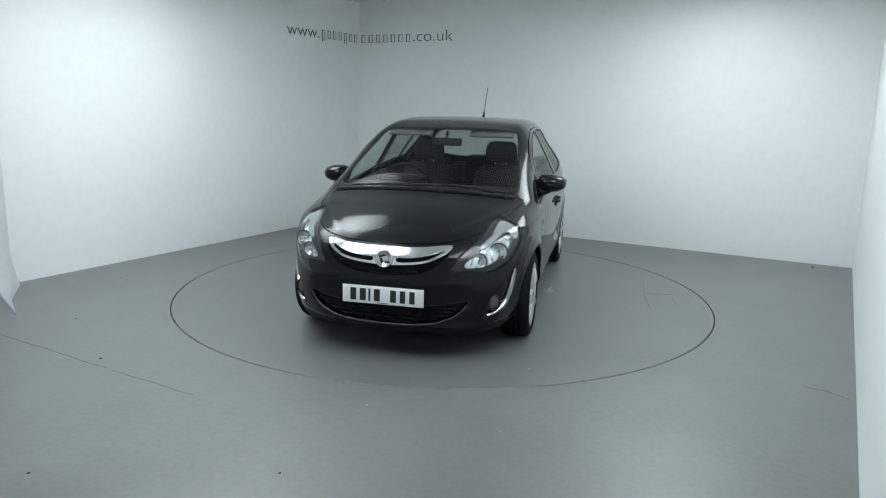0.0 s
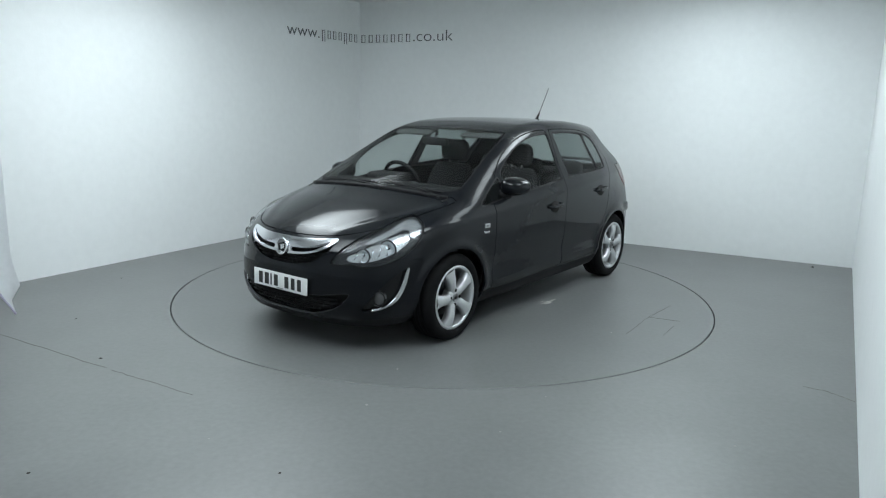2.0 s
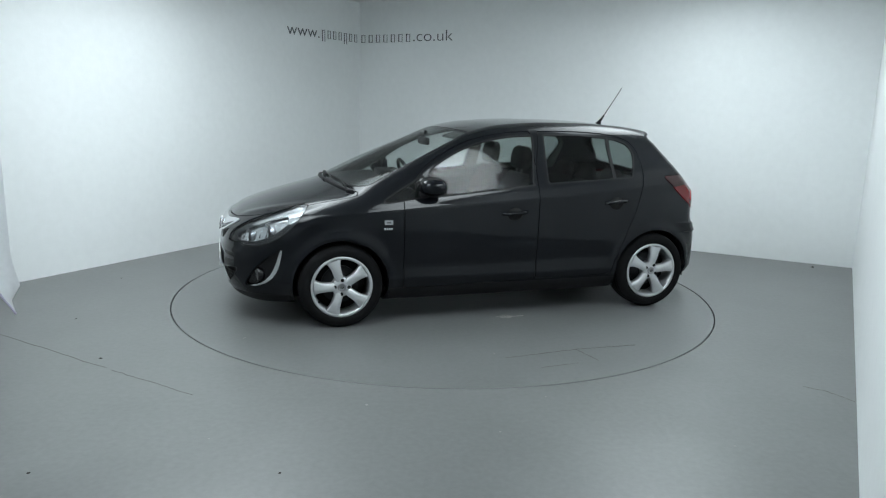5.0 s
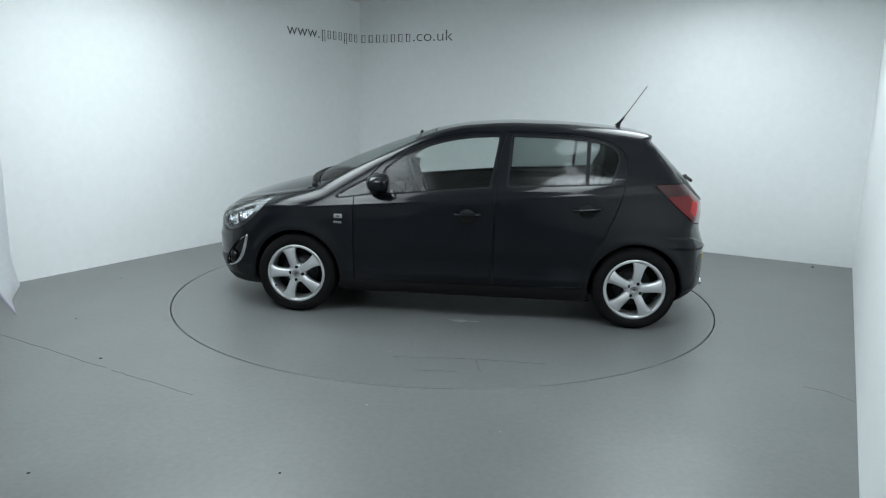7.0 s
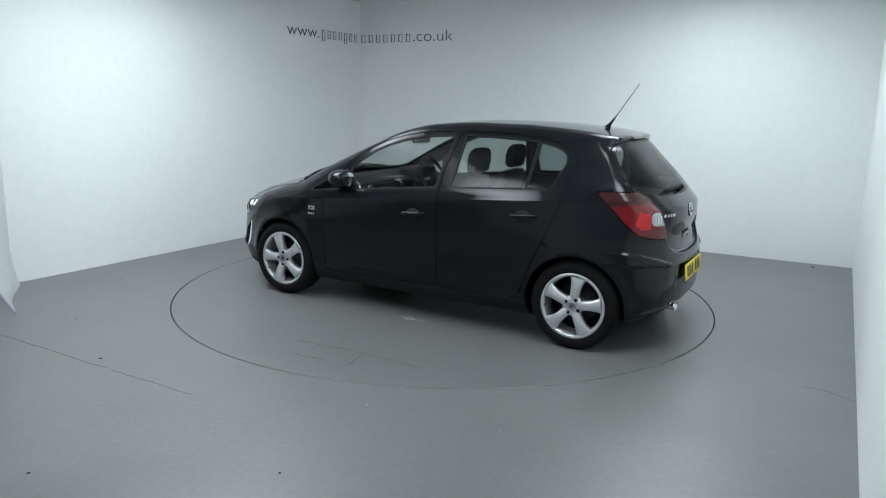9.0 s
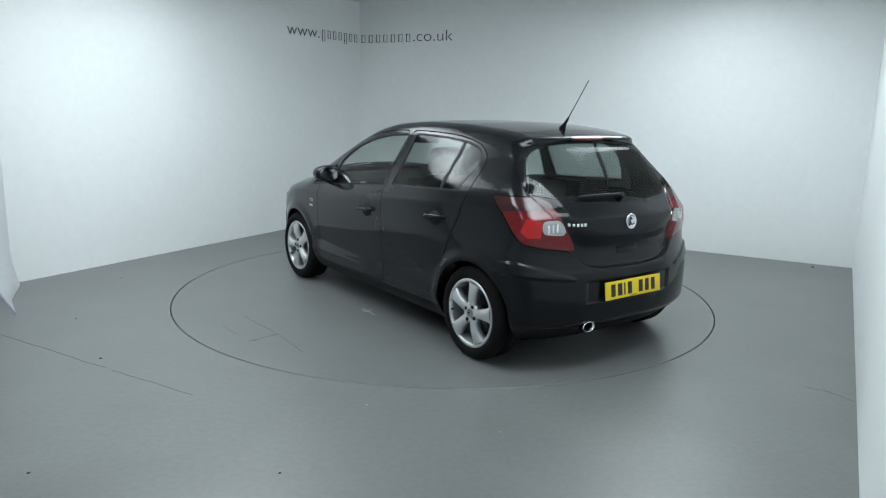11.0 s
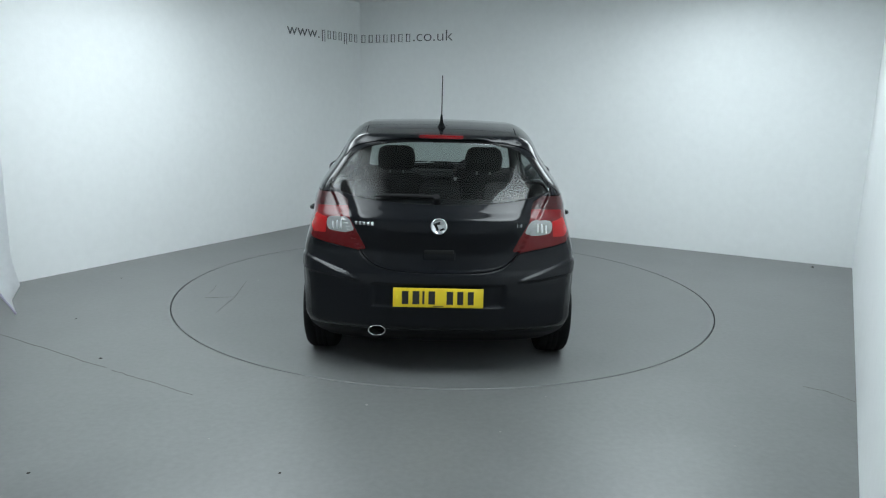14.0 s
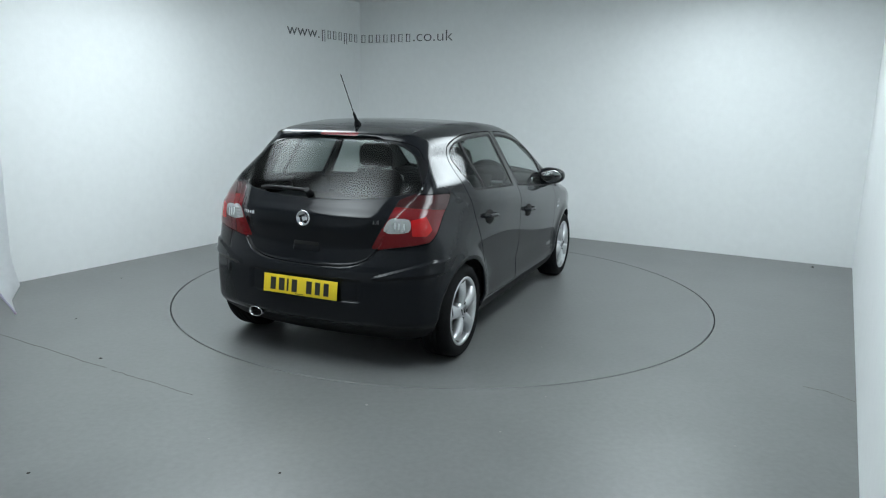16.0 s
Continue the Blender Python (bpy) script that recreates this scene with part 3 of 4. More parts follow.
GRILLE = [(0, 0.718), (0.2, 0.72), (0.385, 0.738), (0.41, 0.73), (0.375, 0.66), (0.27, 0.585), (0.14, 0.558), (0, 0.552)]
LOW_GRILLE = [(0, 0.372), (0.3, 0.375), (0.5, 0.41), (0.525, 0.40), (0.45, 0.31), (0.30, 0.252), (0.15, 0.235), (0, 0.232)]
FOG = [(58.8, 0.57), (55, 0.545), (50, 0.49), (45, 0.42), (41, 0.345), (39.0, 0.300), (39.5, 0.287), (47, 0.297), (53, 0.342), (57, 0.43)]


def both(points):
    """Closes a half outline over the middle of the car."""
    return list(points) + [(-a, b) for a, b in reversed(points) if a > 0]


def whole_front(points, times=2):
    o = outline(both(points), times)
    return lambda p: where(o(p[:, 1], p[:, 2]), p[:, 0] > 1.5)


def whole_rear(points, times=2):
    o = outline(both(points), times)
    return lambda p: where(o(p[:, 1], p[:, 2]), p[:, 0] < -1.2)


# underside and wheel arches
skin.cut("body", lambda p: p[:, 2] - 0.178, "underbody")
for cx in (WHEEL_X, -WHEEL_X):
    skin.cut(("body", "underbody"), lambda p: np.maximum(np.hypot(p[:, 0] - cx, p[:, 2] - WHEEL_Z) - ARCH, 0.52 - np.abs(p[:, 1])), "open")
# glass and its rubber
for shape, name in ((FRONT_GLASS, "front_glass"), (REAR_GLASS, "rear_glass"), (QUARTER, "quarter_glass")):
    v = side_view(shape, 1, 0.85)
    skin.cut("body", lambda p: v(p) - 0.012, "window_rubber")
    skin.cut("window_rubber", v, name)
skin.cut("rear_glass", lambda p: np.abs(p[:, 0] + 0.885 + (p[:, 2] - 1.2) * 0.04) - 0.013, "window_rubber")
v = top_view([(1.262, 0), (1.25, 0.2), (1.215, 0.38), (1.15, 0.53), (1.06, 0.655), (0.99, 0.675), (0.62, 0.605), (0.30, 0.555), (0.245, 0.52), (0.275, 0.3), (0.285, 0)], 1, 0.9)
skin.cut("body", lambda p: v(p) - 0.010, "screen_rubber")
skin.cut("screen_rubber", v, "windscreen")
v = whole_rear(REAR_WINDOW)
skin.cut("body", lambda p: v(p) - 0.004, "tailgate_rubber")
skin.cut("tailgate_rubber", v, "back_window")
v = round_rear([(74, 1.235), (73, 1.25), (67, 1.315), (60, 1.345), (50, 1.34), (46, 1.2), (48, 1.06), (58, 1.062), (61, 1.08)], 1)
skin.cut("body", v, "wing_glass")
# lamps
v = round_front(HEADLIGHT, 0)
skin.seam("body", v, "headlight")
v = round_rear(TAILLIGHT, 0)
skin.seam("body", v, "tail_light")
# doors, bonnet, tailgate
v = side_view(FRONT_DOOR, 1, 0.2)
skin.seam("body", v, "front_door")
v = side_view(REAR_DOOR, 1, 0.2)
skin.seam("body", v, "rear_door")
v = top_view([(1.978, 0), (1.962, 0.2), (1.925, 0.34), (1.85, 0.46), (1.70, 0.575), (1.45, 0.665), (1.2, 0.715), (1.10, 0.725), (1.17, 0.56), (1.235, 0.38), (1.275, 0.2), (1.287, 0)], 1, 0.66)
skin.seam("body", v, "bonnet")
v = whole_rear(TAILGATE, 2)
skin.seam("body", v, "tailgate")
# bumpers
skin.cut("body", lambda p: where(np.abs(p[:, 2] - 0.60 - 0.12 * (1.75 - p[:, 0])) - 0.0022, (p[:, 0] > 1.45) & (np.abs(p[:, 1]) > 0.68) & (p[:, 2] > 0.5)), "seam")
v = whole_front(GRILLE, 1)
skin.cut("body", v, "grille")
v = whole_front([(0, 0.722), (0.2, 0.724), (0.39, 0.742), (0.405, 0.73), (0.385, 0.70), (0.32, 0.662), (0.24, 0.636), (0.12, 0.620), (0, 0.616)], 1)
skin.cut("grille", v, "chrome_bar")
v = front_view([(0.07, 0.663), (0.12, 0.663), (0.2, 0.669), (0.30, 0.693), (0.372, 0.719), (0.37, 0.708), (0.30, 0.668), (0.24, 0.650), (0.15, 0.638), (0.07, 0.634)], 1)
skin.cut("chrome_bar", v, "grille")
v = whole_front(LOW_GRILLE, 1)
skin.cut("body", lambda p: v(p) - 0.0035, "low_trim")
skin.cut("low_trim", v, "low_grille")
v = round_front(FOG, 0)
skin.cut("body", v, "fog_recess")
v = round_front([(59.2, 0.572), (58.0, 0.57), (55.3, 0.44), (51.8, 0.356), (47, 0.313), (42.5, 0.302), (42.5, 0.294), (46, 0.298), (53, 0.342), (57.0, 0.43)], 1)
skin.cut(("fog_recess", "body"), v, "fog_trim")
skin.cut("body", lambda p: where(np.maximum(p[:, 2] - 0.275, -1), (np.abs(p[:, 0]) < 0.92) & (np.abs(p[:, 1]) > 0.5)), "sill")
skin.cut("body", lambda p: where(p[:, 2] - 0.225 - 0.03 * p[:, 1] ** 2, p[:, 0] > 1.6), "front_lip")
# the rear end is coloured black below 0.285 m
skin.cut("body", lambda p: where(p[:, 2] - 0.285, p[:, 0] < -1.58), "rear_lip")
# roof seams
skin.cut("body", lambda p: where(np.abs(np.abs(p[:, 1]) - 0.505 + 0.04 * step(p[:, 0], -0.6, -1.3)) - 0.004, (p[:, 2] > 1.36) & (p[:, 0] < 0.1) & (p[:, 0] > -1.3)), "seam")
skin.cut("body", lambda p: where(np.abs(p[:, 0] + 1.225 - 0.07 * p[:, 1] ** 2 + 0.25 * np.clip(1.40 - p[:, 2], 0, 0.2)) - 0.003, (p[:, 2] > 1.27) & (p[:, 0] < -1.1)), "seam")
skin.cut("body", lambda p: where(np.maximum(np.abs(p[:, 1]) - 0.135, np.abs(p[:, 2] - 1.390) - 0.012), p[:, 0] < -1.36), "brake_light")

car = new("car")
tagged(car, "dark grey metallic five-door hatchback car with silver alloy wheels", "car")
body = part("body", skin.mesh("body"), PAINT, car, "dark grey metallic painted shell")
part("panel_gap", skin.mesh("seam", sink=0.011, flange=0), SEAM, body, "dark gap between panels")
part("underbody", skin.mesh("underbody", flange=0), BLACK, car, "black underside")
part("bonnet", skin.mesh("bonnet"), PAINT, car)
tailgate = part("tailgate", skin.mesh("tailgate"), PAINT, car)
part("windscreen", skin.mesh("windscreen", flange=0), PANE, car, "clear curved windscreen")
part("windscreen_seal", skin.mesh("screen_rubber", sink=0.001), BLACK, car)
part("rear_window", skin.mesh("back_window", flange=0, sink=0.001), DARK_PANE, tailgate, "tinted rear window")
part("window_seal", skin.mesh("tailgate_rubber", sink=0.002), BLACK, tailgate)
for s in (1, -1):
    d = {"front": part("front_door", skin.mesh("front_door", s), PAINT, car), "rear": part("rear_door", skin.mesh("rear_door", s), PAINT, car)}
    part("door_window", skin.mesh("front_glass", s, 0.004, 0), PANE, d["front"], "clear side window")
    part("door_window", skin.mesh("rear_glass", s, 0.004, 0), DARK_PANE, d["rear"], "tinted side window")
    part("quarter_window", skin.mesh("quarter_glass", s, 0.004, 0), DARK_PANE, car, "small fixed triangular window")
    part("window_trim", skin.mesh("window_rubber", s, 0.001), BLACK, car, "black rubber window surround")
    part("sill", skin.mesh("sill", s), BLACK, car, "black plastic sill")
    part("fog_recess", skin.mesh("fog_recess", s, 0.02, 0.0), GLOSS_BLACK, car, "black fog lamp recess")
    part("fog_trim", skin.mesh("fog_trim", s, -0.005, 0.02), CHROME, car, "curved chrome fog lamp trim")
for s in (1, -1):
    part("rear_side_glass", skin.mesh("wing_glass", s, flange=0.004), GLOSS_BLACK, tailgate, "black glass wrapping to the side")
part("front_lip", skin.mesh("front_lip"), BLACK, car, "black lower lip")
part("rear_lip", skin.mesh("rear_lip"), BLACK, car, "black band along the foot of the rear bumper")
part("brake_light", skin.mesh("brake_light"), RED, car, "red high brake light")
part("chrome_bar", skin.mesh("chrome_bar", 0, -0.008, 0.03), CHROME, car, "winged chrome grille bar")
part("grille", skin.mesh("grille", 0, 0.035, 0), SEAM, car, "black upper grille")
part("lower_grille", skin.mesh("low_grille", 0, 0.04, 0), SEAM, car, "black lower grille")
part("grille_trim", skin.mesh("low_trim", 0, -0.001), DARK_BEZEL, car, "thin dark grey grille surround")


# ---- wheels ----
def spoke():
    """One curved spoke pointing up, its face towards +y."""
    rows = []
    for i in range(9):
        t = i / 8
        r = 0.045 + t * 0.152
        half = 0.030 - 0.002 * t + 0.012 * t * t + 0.018 * t ** 6
        face = 0.012 * math.sin(t * math.pi) + 0.004 * t
        rows.append([(-half, face - 0.05, r), (-half, face - 0.006, r), (-half * 0.82, face, r), (-half * 0.45, face + 0.003, r), (half * 0.1, face + 0.009, r),
                     (half * 0.82, face, r), (half, face - 0.006, r), (half, face - 0.05, r)])
    verts = [v for row in rows for v in row]
    k = len(rows[0])
    faces = [(i * k + j, i * k + j + 1, (i + 1) * k + j + 1, (i + 1) * k + j) for i in range(8) for j in range(k - 1)]
    faces += [(i * k + k - 1, i * k, (i + 1) * k, (i + 1) * k + k - 1) for i in range(8)]
    bm = bmesh.new()
    bm.from_mesh(mesh_of(verts, faces))
    bmesh.ops.recalc_face_normals(bm, faces=bm.faces)
    for f in bm.faces:
        f.smooth = True
    return bm


def build_wheel():
    """A wheel with its face towards +y, the face's plane at y = 0."""
    wheel = part("wheel", revolve([(0.205, -0.17), (0.222, -0.165), (0.205, -0.15), (0.19, -0.08), (0.196, -0.01), (0.200, 0.004), (0.210, 0.008), (0.220, 0.006), (0.224, -0.002), (0.222, -0.012)], 72), ALLOY, car, "silver five-spoke alloy wheel")
    t = [(0.218, -0.005), (0.222, 0.006), (0.238, 0.013), (0.258, 0.014), (0.276, 0.008), (0.288, -0.002), (0.296, -0.016), (0.2995, -0.03), (0.300, -0.055), (0.296, -0.057), (0.296, -0.063), (0.300, -0.065),
         (0.301, -0.088), (0.297, -0.09), (0.297, -0.096), (0.301, -0.098), (0.300, -0.12), (0.296, -0.122), (0.296, -0.128), (0.2995, -0.13), (0.296, -0.165), (0.28, -0.18), (0.25, -0.19), (0.22, -0.175)]
    part("tyre", revolve(t, 80), RUBBER, wheel, "black rubber tyre")
    for i in range(5):
        bm = spoke()
        bmesh.ops.transform(bm, matrix=Matrix.Rotation(radians(72 * i), 4, "Y"), verts=bm.verts)
        part("spoke", bm, ALLOY, wheel)
    part("hub", revolve([(0.0, -0.06), (0.072, -0.055), (0.070, -0.004), (0.062, 0.002), (0.034, 0.004), (0.0, 0.004)], 40), ALLOY, wheel)
    part("hub_cap", revolve([(0.030, 0.002), (0.030, 0.008), (0.026, 0.011), (0.024, 0.0095), (0.0, 0.0095)], 32), STEEL, wheel, "silver hub cap with a dark ring")
    part("cap_emblem", join(box((0.022, 0.003, 0.005), (0, 0.011, 0.005), 0.001, Matrix.Rotation(0.5, 4, "Y")), box((0.022, 0.003, 0.005), (0, 0.011, -0.005), 0.001, Matrix.Rotation(0.5, 4, "Y"))), GLOSS_BLACK, wheel)
    for i in range(4):
        a = radians(20 + 90 * i)
        bm = revolve([(0.0, -0.012), (0.0125, -0.010), (0.0125, 0.006), (0.009, 0.0085), (0.0, 0.0085)], 12)
        bmesh.ops.translate(bm, verts=bm.verts, vec=(0.050 * math.cos(a), 0.001, 0.050 * math.sin(a)))
        part("wheel_bolt", bm, GLOSS_BLACK, wheel, "dark wheel bolt")
    bm = revolve([(0.0, -0.01), (0.006, -0.01), (0.006, 0.004), (0.0, 0.005)], 10)
    bmesh.ops.translate(bm, verts=bm.verts, vec=(0.185, 0.0, -0.05))
    part("valve", bm, RUBBER, wheel)
    part("brake_disc", revolve([(0.0, -0.09), (0.135, -0.09), (0.135, -0.105), (0.0, -0.105)], 48), DARK_BEZEL, wheel, "dark steel brake disc")
    part("backing_plate", revolve([(0.0, -0.125), (0.19, -0.12), (0.19, -0.13), (0.0, -0.135)], 40), BLACK, wheel)
    return wheel


wheel = build_wheel()
FACE = 0.825
wheel.matrix_basis = pose(WHEEL_X, FACE, WHEEL_Z, 0, 17, 0)
for x, y, turn, spin in ((-WHEEL_X, FACE, 0, -9), (WHEEL_X, -FACE, 180, 30), (-WHEEL_X, -FACE, 180, 8)):
    copy_thing(wheel, pose(x, y, WHEEL_Z, 0, 0, turn) @ pose(0, 0, 0, 0, spin, 0))
for x in (WHEEL_X, -WHEEL_X):
    for s in (1, -1):
        bm = revolve([(ARCH + 0.012, 0.0), (ARCH + 0.012, -0.34), (0.0, -0.34)], 64)
        bmesh.ops.bisect_plane(bm, geom=bm.verts[:] + bm.edges[:] + bm.faces[:], plane_co=(0, 0, -0.07), plane_no=(0, 0, -1), clear_outer=True)
        bmesh.ops.transform(bm, matrix=pose(x, s * 0.765, WHEEL_Z) @ Matrix.Diagonal((1, s, 1, 1)), verts=bm.verts)
        part("wheel_arch_liner", bm, BLACK, car, "black wheel arch liner")


# ---- places on the skin ----
def meet(a, b):
    """Where the way from a (outside) to b (inside) meets the body, and the normal there."""
    a, b = np.array(a, float), np.array(b, float)
    lo, hi = 0.0, 1.0
    for _ in range(20):
        mid = (lo + hi) / 2
        if solid(*[np.array([c]) for c in a + (b - a) * mid])[0] > 0:
            lo = mid
        else:
            hi = mid
    p = a + (b - a) * lo
    return Vector(p), Vector(normal_of(p[None])[0])


def on_side(x, z, s=1):
    return meet((x, 1.2 * s, z), (x, 0.1 * s, z))


def on_front(y, z):
    return meet((2.6, y, z), (0.8, y, z))


def on_rear(y, z):
    return meet((-2.4, y, z), (-0.8, y, z))


def on_top(x, y):
    return meet((x, y, 1.8), (x, y, 0.4))


def around(azimuth, z, s, front=True):
    a = radians(azimuth)
    k, d = (1.2, 1) if front else (-1.2, -1)
    return meet((k + d * 1.6 * math.cos(a), s * 1.6 * math.sin(a), z), (k, 0, z))


def stuck(place, lift=0.0, up=(0, 0, 1)):
    """A pose on the skin: z out of it, y up along it."""
    p, n = place
    y = Vector(up) - n * Vector(up).dot(n)
    y.normalize()
    x = y.cross(n)
    m = Matrix((x, y, n)).transposed().to_4x4()
    return Matrix.Translation(p + n * lift) @ m


# ---- lamps ----
for s in (1, -1):
    part("headlight", skin.mesh("headlight", s, 0.001, 0.0), LENS, car, "clear-lensed headlight with chrome reflectors")
HEADS = [o for o in car.children if o.name.startswith("headlight")]
v = round_front([(32, 0.606), (34, 0.655), (42, 0.722), (50, 0.766), (58.5, 0.803), (61.5, 0.795), (60.5, 0.745), (55, 0.678), (48, 0.625), (41, 0.602)], 1)
skin.cut("headlight", v, "reflector")
v = round_front([(40, 0.732), (50, 0.793), (60, 0.846), (66.5, 0.860), (66.5, 0.81), (62.5, 0.745), (60, 0.76), (60.5, 0.805), (57, 0.805), (50, 0.765), (42, 0.718)], 1)
skin.cut(("headlight", "reflector"), v, "signal_strip")
for o, s in zip(HEADS, (1, -1)):
    part("bezel", skin.mesh("headlight", s, 0.018, 0.02), DARK_BEZEL, o, "grey headlight bezel")
    part("reflector", skin.mesh("reflector", s, 0.034, 0.0), SILVER, o, "chrome reflector")
    part("signal_strip", skin.mesh("signal_strip", s, 0.014, 0.02), STRIP, o, "pale indicator strip")
    for az, z, r in ((40.5, 0.652, 0.042), (51, 0.702, 0.052)):
        m = stuck(around(az, z, s), -0.045)
        m = Matrix.Translation(m.translation) @ Matrix.Rotation(s * 0.25, 4, "Z") @ Matrix.Rotation(radians(90), 4, "Y")
        bm = revolve([(r * 1.06, 0.026), (r, 0.028), (r * 0.95, 0.012), (r * 0.75, -0.004), (r * 0.45, -0.014), (0.0, -0.018)], 32, "z")
        bmesh.ops.transform(bm, matrix=m, verts=bm.verts)
        part("bowl", bm, SILVER, o, "round chrome lamp bowl")
        bm = revolve([(r * 1.16, 0.020), (r * 1.12, 0.031), (r * 1.02, 0.031), (r * 1.0, 0.022)], 32, "z")
        bmesh.ops.transform(bm, matrix=m, verts=bm.verts)
        part("bowl_ring", bm, DARK_BEZEL, o, "dark lamp ring")
        bm = revolve([(0.0, 0.022), (r * 0.14, 0.018), (r * 0.18, 0.0), (r * 0.2, -0.012)], 16, "z")
        bmesh.ops.transform(bm, matrix=m, verts=bm.verts)
        part("bulb", bm, GLOSS_BLACK, o, "dark bulb shield")
    for k in range(7):
        az = 36 + 3.4 * k
        a, b = around(az, 0.622 + 0.0055 * k, s), around(az + 1, 0.655 + 0.019 * k, s)
        part("reflector_rib", tube([a[0] - a[1] * 0.030, b[0] - b[1] * 0.030], 0.0035, 5), SILVER, o)
    fog = around(46, 0.375, s)
    m = stuck(fog, -0.018)
    m = Matrix.Translation(m.translation) @ Matrix.Rotation(s * 0.35, 4, "Z") @ Matrix.Rotation(radians(90), 4, "Y")
    bm = revolve([(0.052, -0.02), (0.052, 0.010), (0.046, 0.014), (0.042, 0.006), (0.042, -0.01)], 32, "z")
    bmesh.ops.transform(bm, matrix=m, verts=bm.verts)
    lamp = part("fog_lamp", bm, GLOSS_BLACK, car, "round fog lamp")
    bm = revolve([(0.042, 0.004), (0.03, 0.009), (0.0, 0.011)], 24, "z")
    bmesh.ops.transform(bm, matrix=m, verts=bm.verts)
    part("lens", bm, SMOKE, lamp)

v = round_rear([(43.0, 0.845), (44.8, 0.905), (46.8, 0.932), (52.5, 0.935), (53.6, 0.91), (53.0, 0.862), (51, 0.85)], 1)
skin.cut("tail_light", v, "clear_lens")
skin.cut("tail_light", lambda p: where(0.985 - 0.10 * (p[:, 0] + 1.6) - p[:, 2], p[:, 0] < -1.2), "dark_lens")
v = round_rear([(53.8, 0.835), (53.5, 0.925), (59.5, 0.945), (61.5, 0.87), (59, 0.835)], 0)
skin.cut("tail_light", v, "stop_lens")
for s in (1, -1):
    lamp = part("tail_light", skin.mesh("tail_light", s, -0.003, 0.02), RED, car, "red and clear tail light cluster")
    part("reversing_lens", skin.mesh("clear_lens", s, -0.003, 0.02), PALE_LENS, lamp, "clear reversing lamp")
    part("upper_lens", skin.mesh("dark_lens", s, -0.003, 0.02), DARK_RED, lamp, "dark red upper lens")
    part("stop_lens", skin.mesh("stop_lens", s, -0.004, 0.02), BRIGHT_RED, lamp, "bright red stop lamp")
    for k in range(3):
        m = stuck(around(47.5 + 1.7 * k, 0.89 - 0.004 * k, s, False), 0.002)
        part("facet", box((0.012, 0.05, 0.004), (0, 0, 0), 0.001, m), SILVER, lamp)


# ---- grilles ----
def lattice(name, shape, zs, step_y, depth, size, parent):
    inside = outline(both(shape), 1)

    def clear(y, z):
        return inside(np.array([y]), np.array([z]))[0] < -0.004
    n = 0
    for i, z in enumerate(zs):
        ys = [y for y in np.arange(-0.55, 0.551, 0.04) if clear(y, z)]
        if len(ys) > 2:
            pts = []
            for y in ys:
                p, nn = on_front(y, z)
                pts.append(p - nn * depth)
            part(name, tube(pts, size, 6), BLACK, parent)
        for y in np.arange(-0.55 + (i % 2) * step_y / 2, 0.551, step_y):
            if i + 1 < len(zs) and clear(y, z) and clear(y, zs[i + 1]):
                a, b = on_front(y, z), on_front(y, zs[i + 1])
                part("cell_bar", tube([a[0] - a[1] * depth, b[0] - b[1] * depth], size * 0.9, 5), BLACK, parent)


grille = next(o for o in car.children if o.name == "grille")
low = next(o for o in car.children if o.name == "lower_grille")
lattice("slat", GRILLE, [0.563, 0.583, 0.603, 0.623], 0.045, 0.018, 0.005, grille)
lattice("slat", LOW_GRILLE, [0.246, 0.274, 0.302, 0.330, 0.358], 0.06, 0.022, 0.006, low)


# ---- badges, plates ----
def disc(r, h, n=32, dome=0.0):
    return revolve([(0.0, 0.0), (r, 0.0), (r, h * 0.7), (r * 0.95, h), (r * 0.82, h), (r * 0.8, h * 0.8), (0.0, h * 0.8 + dome)], n, "z")


def emblem(m, r, parent):
    bm = disc(r, 0.008)
    bmesh.ops.transform(bm, matrix=m, verts=bm.verts)
    e = part("emblem", bm, CHROME, parent, "round chrome emblem")
    marks = [box((r * 0.7, r * 0.2, 0.003), (-r * 0.12, r * 0.33, 0.009), 0.001), box((r * 0.26, r * 0.55, 0.003), (-r * 0.28, -r * 0.08, 0.009), 0.001),
             box((r * 0.5, r * 0.16, 0.003), (r * 0.18, -r * 0.42, 0.009), 0.001)]
    bm = join(*marks)
    bmesh.ops.transform(bm, matrix=m @ Matrix.Rotation(0.35, 4, "Z"), verts=bm.verts)
    part("emblem_mark", bm, GLOSS_BLACK, e)


emblem(stuck(on_front(0, 0.652), 0.012), 0.056, car)
emblem(stuck(on_rear(0.004, 0.90), 0.0), 0.048, tailgate)


def number_plate(m, mat, label):
    p = part("number_plate", box((0.52, 0.111, 0.006), (0, 0, 0), 0.002, m), mat, car, label)
    xs = [-0.205, -0.143, -0.10, -0.052, 0.052, 0.112, 0.172]
    ws = [0.044, 0.046, 0.014, 0.044, 0.044, 0.040, 0.040]
    for x, w in zip(xs, ws):
        part("character_bar", box((w * 0.86, 0.076, 0.002), (x + 0.015, 0.0, 0.0035), 0, m), INK, p)
    for x in (-0.235, 0.235):
        bm = disc(0.006, 0.003, 10)
        bmesh.ops.transform(bm, matrix=m @ Matrix.Translation((x, 0, 0.003)), verts=bm.verts)
        part("screw", bm, mat, p)
    part("maker_bar", box((0.06, 0.004, 0.002), (0, -0.048, 0.0035), 0, m), INK, p)


number_plate(stuck(((Vector((2.070, 0, 0.426))), Vector((1, 0, 0.02)).normalized())), WHITE_PLATE, "white front number plate with dark bars")
